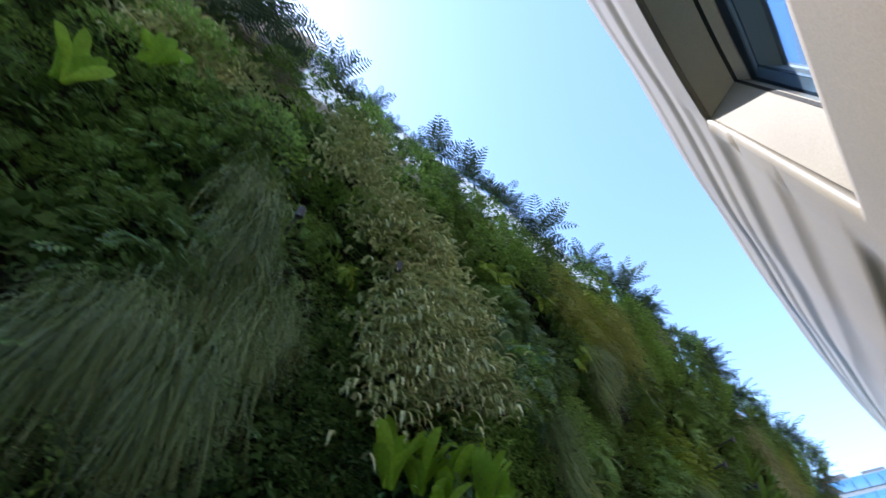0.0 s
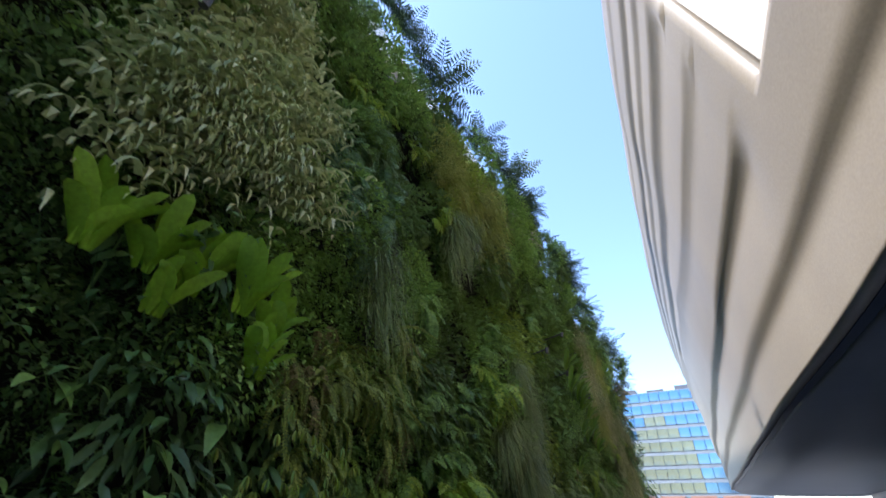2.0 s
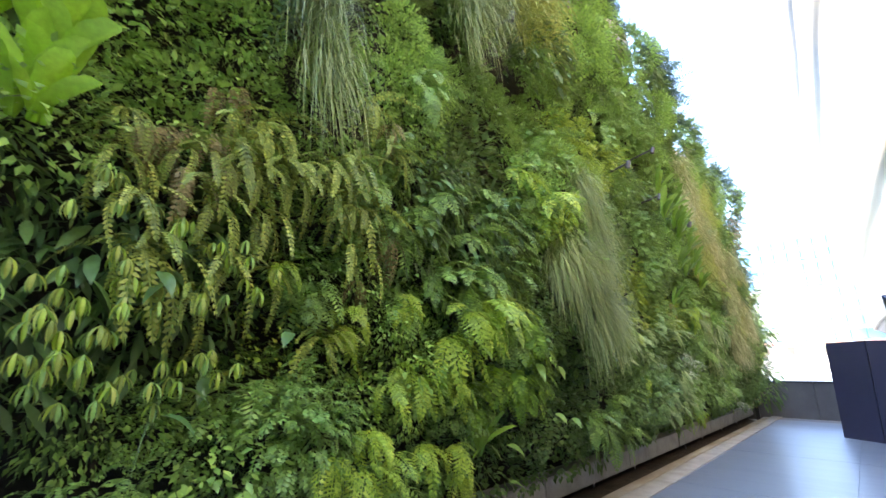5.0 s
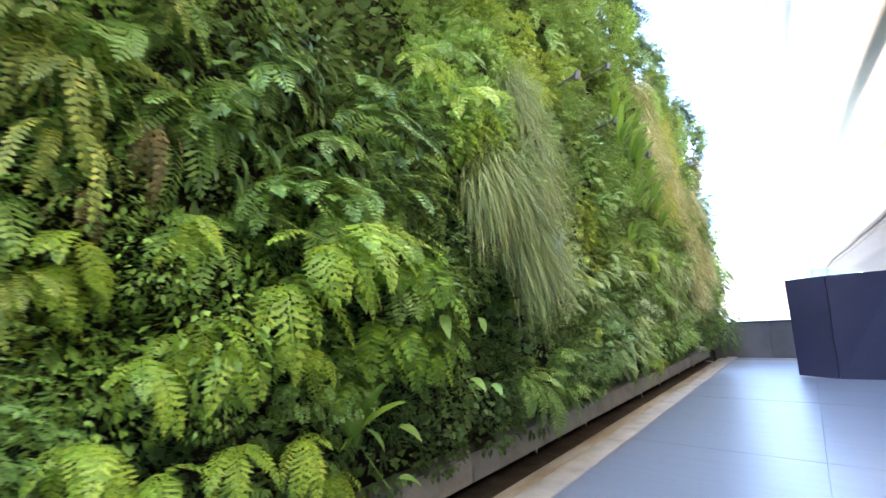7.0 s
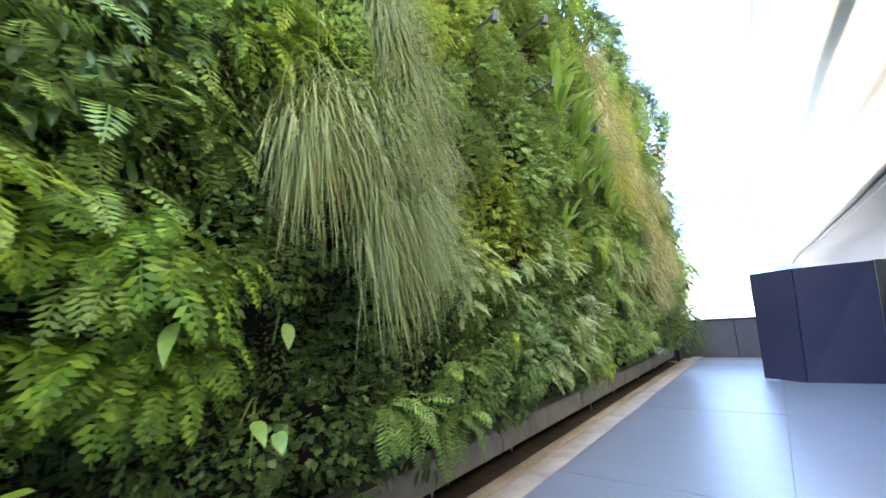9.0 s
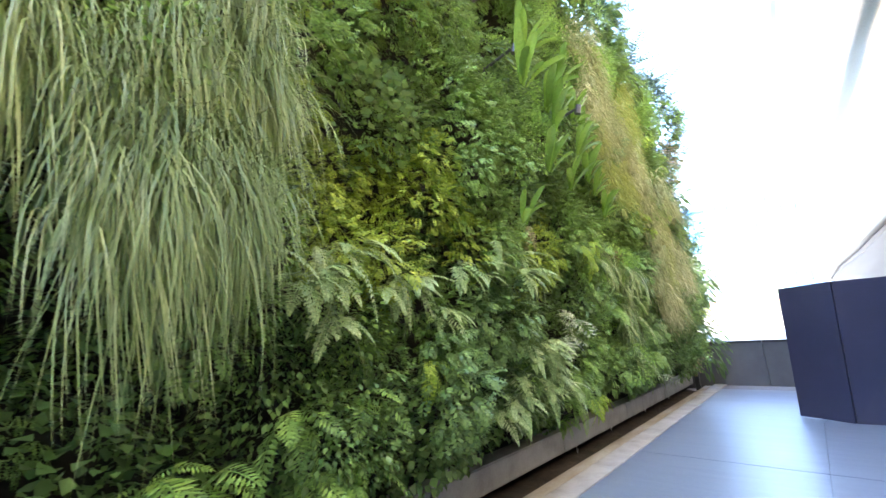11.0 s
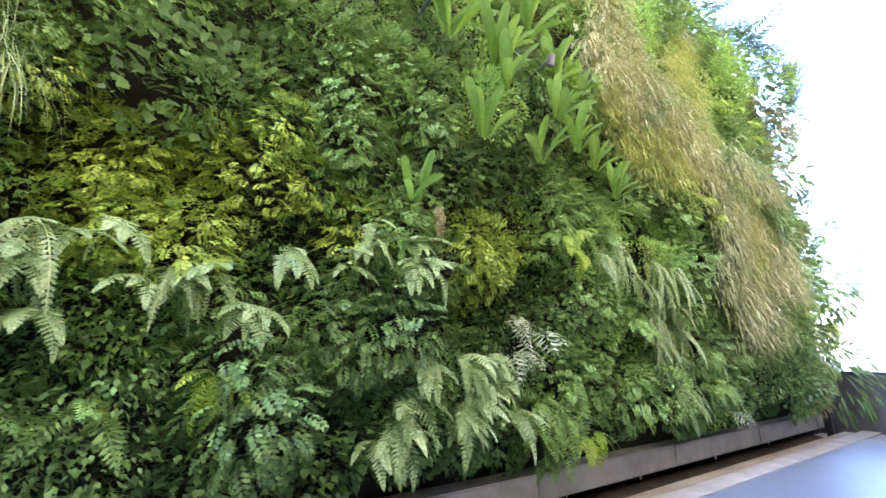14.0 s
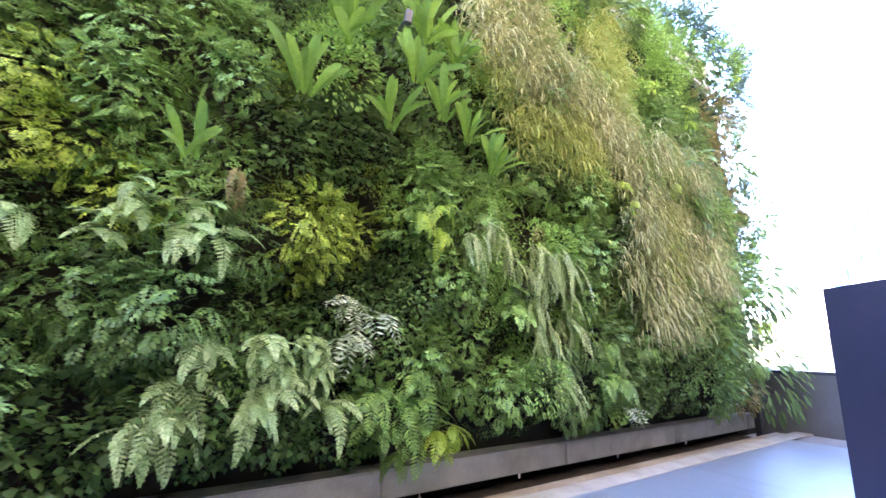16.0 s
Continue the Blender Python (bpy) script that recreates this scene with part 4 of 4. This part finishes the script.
ferns("pale_fern", F_PALE, [(8.7, 1.95, 2), (9.0, 1.93, 2), (9.25, 1.95, 2), (9.43, 1.9, 1), (9.05, 1.7, 1), (9.7, 1.88, 2), (9.87, 1.75, 1), (10.08, 1.68, 1), (10.3, 1.95, 1), (10.5, 1.95, 1), (10.62, 2.15, 2), (10.75, 2.15, 1), (11.0, 2.18, 2), (11.2, 2.18, 1), (11.25, 1.32, 2), (11.15, 1.08, 2), (11.6, 1.38, 3), (11.75, 1.15, 3), (11.95, 1.3, 3), (11.05, 0.85, 2), (12.05, 1.02, 2), (11.55, 0.95, 3), (10.27, 6.2, 2)], ("pale green fern with broad toothed fronds", "fern", "pale ferns"), 0.07, (0.75, 1.05), 5, (-0.2, 0.8), 1.0, 0.2)
y = -3.0
while y < WALL_END + 0.2:
    big = 1.5 if rng.random() < 0.4 else 0.75
    fern("crown_shrub", F_CROWN, y, wall_top(y) - 0.15 + rng.uniform(-.15, .15) + 0.2 * (big > 1), 14, big * rng.uniform(0.8, 1.15), ("dull blue-green pinnate-leaved shrub along the wall top", "shrub", "shrubs along the wall top"), (-1.3, 0.7), 1.4, 0.12)
    y += rng.uniform(0.26, 0.5)
for y, z, k in ((19.9, 6.4, 1.2), (19.7, 4.3, 0.8), (19.9, 6.9, 1.2), (9.9, 8.5, 1.3), (13.4, 8.4, 1.2), (19.9, 2.1, 0.7)):
    fern("crown_shrub", F_CROWN, y, z, 16, k, ("dull blue-green pinnate-leaved shrub along the wall top", "shrub", "shrubs along the wall top"), (-1.2, 0.7), 1.5, 0.25)


def lance_leaf(seed):
    rnd, out = random.Random(seed), []
    for i in range(3):
        g = Foliage()
        g.blade((0, 0, 0), (0.7, 0, -0.1), 0.085, 0.016, 1.0, 4, 0.2, "lance")
        out.append(g.mesh("leaf", (L_OLIVE, L_LIME, L_MID)[i]))
    return out


LANCE = lance_leaf(5)


def lance_plant(y, z, seed):
    rnd = random.Random(seed)
    root = empty("lance_leaf_plant", (wall_x(y, z) + 0.12, y, z))
    for _ in range(9):
        sy, sz, sx = rnd.gauss(0, .14), rnd.gauss(0, .1), rnd.uniform(.1, .3)
        for k in range(6):
            a = 2 * math.pi * k / 6
            m = Matrix.Translation((sx, sy, sz)) @ Matrix.Rotation(a + rnd.uniform(-.3, .3), 4, "Z") @ Matrix.Rotation(rnd.uniform(.3, 1.0), 4, "Y")
            put("leaf", rnd.choice(LANCE), root, m)
    return tagged(root, "plant with whorls of narrow drooping pale leaves", "plant", "narrow-leaved plants")


for i, (y, z) in enumerate([(3.55, 1.6), (3.4, 1.45), (3.75, 1.95), (3.95, 1.8), (3.65, 1.75), (3.5, 1.75), (3.85, 1.55), (3.95, 2.05), (4.1, 1.75), (4.2, 1.95), (3.75, 2.25), (4.05, 1.45)]):
    lance_plant(y, z, 700 + i)


def nest_fern(y, z, size, count, seed, up=0.95, broad=0.25):
    rnd = random.Random(seed)
    root = empty("birds_nest_fern", (wall_x(y, z) + 0.32, y, z))
    for i in range(count):
        g = Foliage()
        a = math.pi * (i + 0.5) / count + rnd.uniform(-.15, .15)
        g.blade((0, rnd.uniform(-.06, .06), 0), (rnd.uniform(.25, .8), math.cos(a) * 0.7, up + 0.5 * math.sin(a) + rnd.uniform(-.6, .2)), size * rnd.uniform(.6, 1.1), size * broad, 0.45, 14, 0.27, "strap", rnd.uniform(-.3, .3), rnd, 0.05)
        put("leaf", g.mesh("leaf", L_NEST_YOUNG if y < 4 else L_NEST), root)
    return tagged(root, "glossy bright green bird's-nest fern with strap leaves", "fern", "bird's-nest ferns")


for i, (y, z, s, n) in enumerate([(2.2, 2.85, 0.5, 8), (2.5, 2.88, 0.5, 8), (2.8, 2.85, 0.5, 8), (3.12, 2.82, 0.5, 9), (3.38, 2.7, 0.46, 8), (3.35, 2.45, 0.44, 7), (2.65, 2.65, 0.42, 6), (10.97, 2.5, 0.38, 5), (11.63, 3.2, 0.5, 7), (11.94, 3.8, 0.55, 8), (11.8, 4.0, 0.55, 8), (12.4, 3.2, 0.45, 7), (12.6, 3.7, 0.5, 8), (12.9, 3.45, 0.5, 8), (13.1, 4.15, 0.5, 8), (12.7, 4.2, 0.55, 9), (13.25, 3.35, 0.42, 7), (13.6, 3.1, 0.42, 12), (11.3, 4.1, 0.6, 8), (11.6, 4.7, 0.55, 8), (12.35, 4.6, 0.5, 8), (6.3, 0.82, 0.42, 6), (-1.1, 5.1, 0.5, 7), (-0.85, 5.9, 0.5, 7)]):
    nest_fern(y, z, s, n, 300 + i, 1.5 if y < 4 else 1.1, 0.27 if y < 4 else 0.18)


def broadleaf(y, z, size, count, seed):
    rnd = random.Random(seed)
    root = empty("broadleaf_plant", (wall_x(y, z) + 0.05, y, z))
    for i in range(count):
        g = Foliage()
        base = Vector((rnd.uniform(.1, .4), rnd.gauss(0, .28), rnd.gauss(0, .28)))
        g.blade(base, (rnd.uniform(.4, 1), rnd.gauss(0, .6), rnd.uniform(-.6, .15)), size * rnd.uniform(.7, 1.2), size * 0.38, 0.7, 6, 0.15, "ovate", rnd.uniform(-.3, .3), rnd)
        g.blade((0, base.y * 0.6, base.z * 0.6), base, base.length, 0.012, 0.0, 2, 0, "grass")
        put("leaf", g.mesh("leaf", L_MID if count < 5 or i % 6 == 0 else L_GLOSS), root)
    return tagged(root, "broad-leaved plant with large drooping oval leaves", "plant", "broad-leaved plants")


for i, (y, z, s, n) in enumerate([(2.4, 2.4, 0.15, 9), (2.6, 2.25, 0.15, 9), (2.75, 2.5, 0.14, 8), (2.9, 2.35, 0.15, 7), (2.6, 2.0, 0.17, 8), (2.8, 1.95, 0.17, 7), (1.6, 2.3, 0.17, 9), (1.9, 1.9, 0.17, 10), (2.2, 1.7, 0.17, 8), (3.04, 1.82, 0.27, 3), (2.55, 1.85, 0.24, 3), (4.1, 1.78, 0.17, 10), (6.45, 1.0, 0.2, 3), (7.5, 1.3, 0.18, 3), (6.7, 1.15, 0.2, 3)]):
    broadleaf(y, z, s, n, 400 + i)

# drip-line fittings that stick out of the plants
def spout(y, z):
    root = empty("drip_fitting", (wall_x(y, z), y, z))
    bm = bmesh.new()
    bmesh.ops.create_cone(bm, cap_ends=True, segments=10, radius1=0.018, radius2=0.018, depth=0.5, matrix=pose(0.22, 0, 0, 0, 80, 0))
    part("arm", bm, M_PIPE, root)
    bm = bmesh.new()
    bmesh.ops.create_cone(bm, cap_ends=True, segments=12, radius1=0.04, radius2=0.035, depth=0.11, matrix=pose(0.46, 0, 0.02, 0, 15, 0))
    part("head", bm, M_PIPE, root)
    return tagged(root, "small grey metal lamp fitting on an arm", "fixture", "wall fittings")


for y, z in ((9.69, 4.54), (11.12, 5.36), (11.16, 4.45), (12.41, 4.2), (2.1, 5.0), (0.9, 4.9), (6.8, 5.4)):
    spout(y, z)

# drip nozzles under the curb and the dark post at its end
for y, z in ((9.2, 0.0), (10.6, 0.0), (13.2, -0.04), (14.45, 0.0), (16.2, 0.0), (17.9, 0.0)):
    bm = bmesh.new()
    bmesh.ops.create_cone(bm, cap_ends=True, segments=8, radius1=0.008, radius2=0.016, depth=0.05, matrix=Matrix.Translation((-0.875, y, z + 0.03)))
    bmesh.ops.create_cone(bm, cap_ends=True, segments=8, radius1=0.006, radius2=0.006, depth=0.08, matrix=pose(-0.88, y, z + 0.07))
    tagged(part("drip_nozzle", bm, M_WHITE), "small white drip nozzle hanging under the curb", "nozzle", "drip nozzles")
structure(box("curb_end_post", -0.74, 19.98, -0.13, -0.64, 20.1, 0.5, M_CAP, None, 0.006), "dark metal post at the end of the curb", "post")

# ---- paving slabs ----
def slab_mesh(w, l):
    bm = box_bm(-w / 2, -l / 2, -0.03, w / 2, l / 2, 0.0, 0.003)
    me = bpy.data.meshes.new("paver")
    bm.to_mesh(me)
    bm.free()
    me.materials.append(M_PAVER)
    return me


PW, PL = 1.8, 3.2
paver = slab_mesh(PW - 0.003, PL - 0.003)
x0 = -0.2
for i in range(6):
    for j in range(9):
        if x0 + PW * (i + 1) < 9.3 + PW:
            put("paver", paver, floor, Matrix.Translation((x0 + PW * (i + 0.5), -8.9 + PL * (j + 0.5), rng.uniform(-0.001, 0.001))))
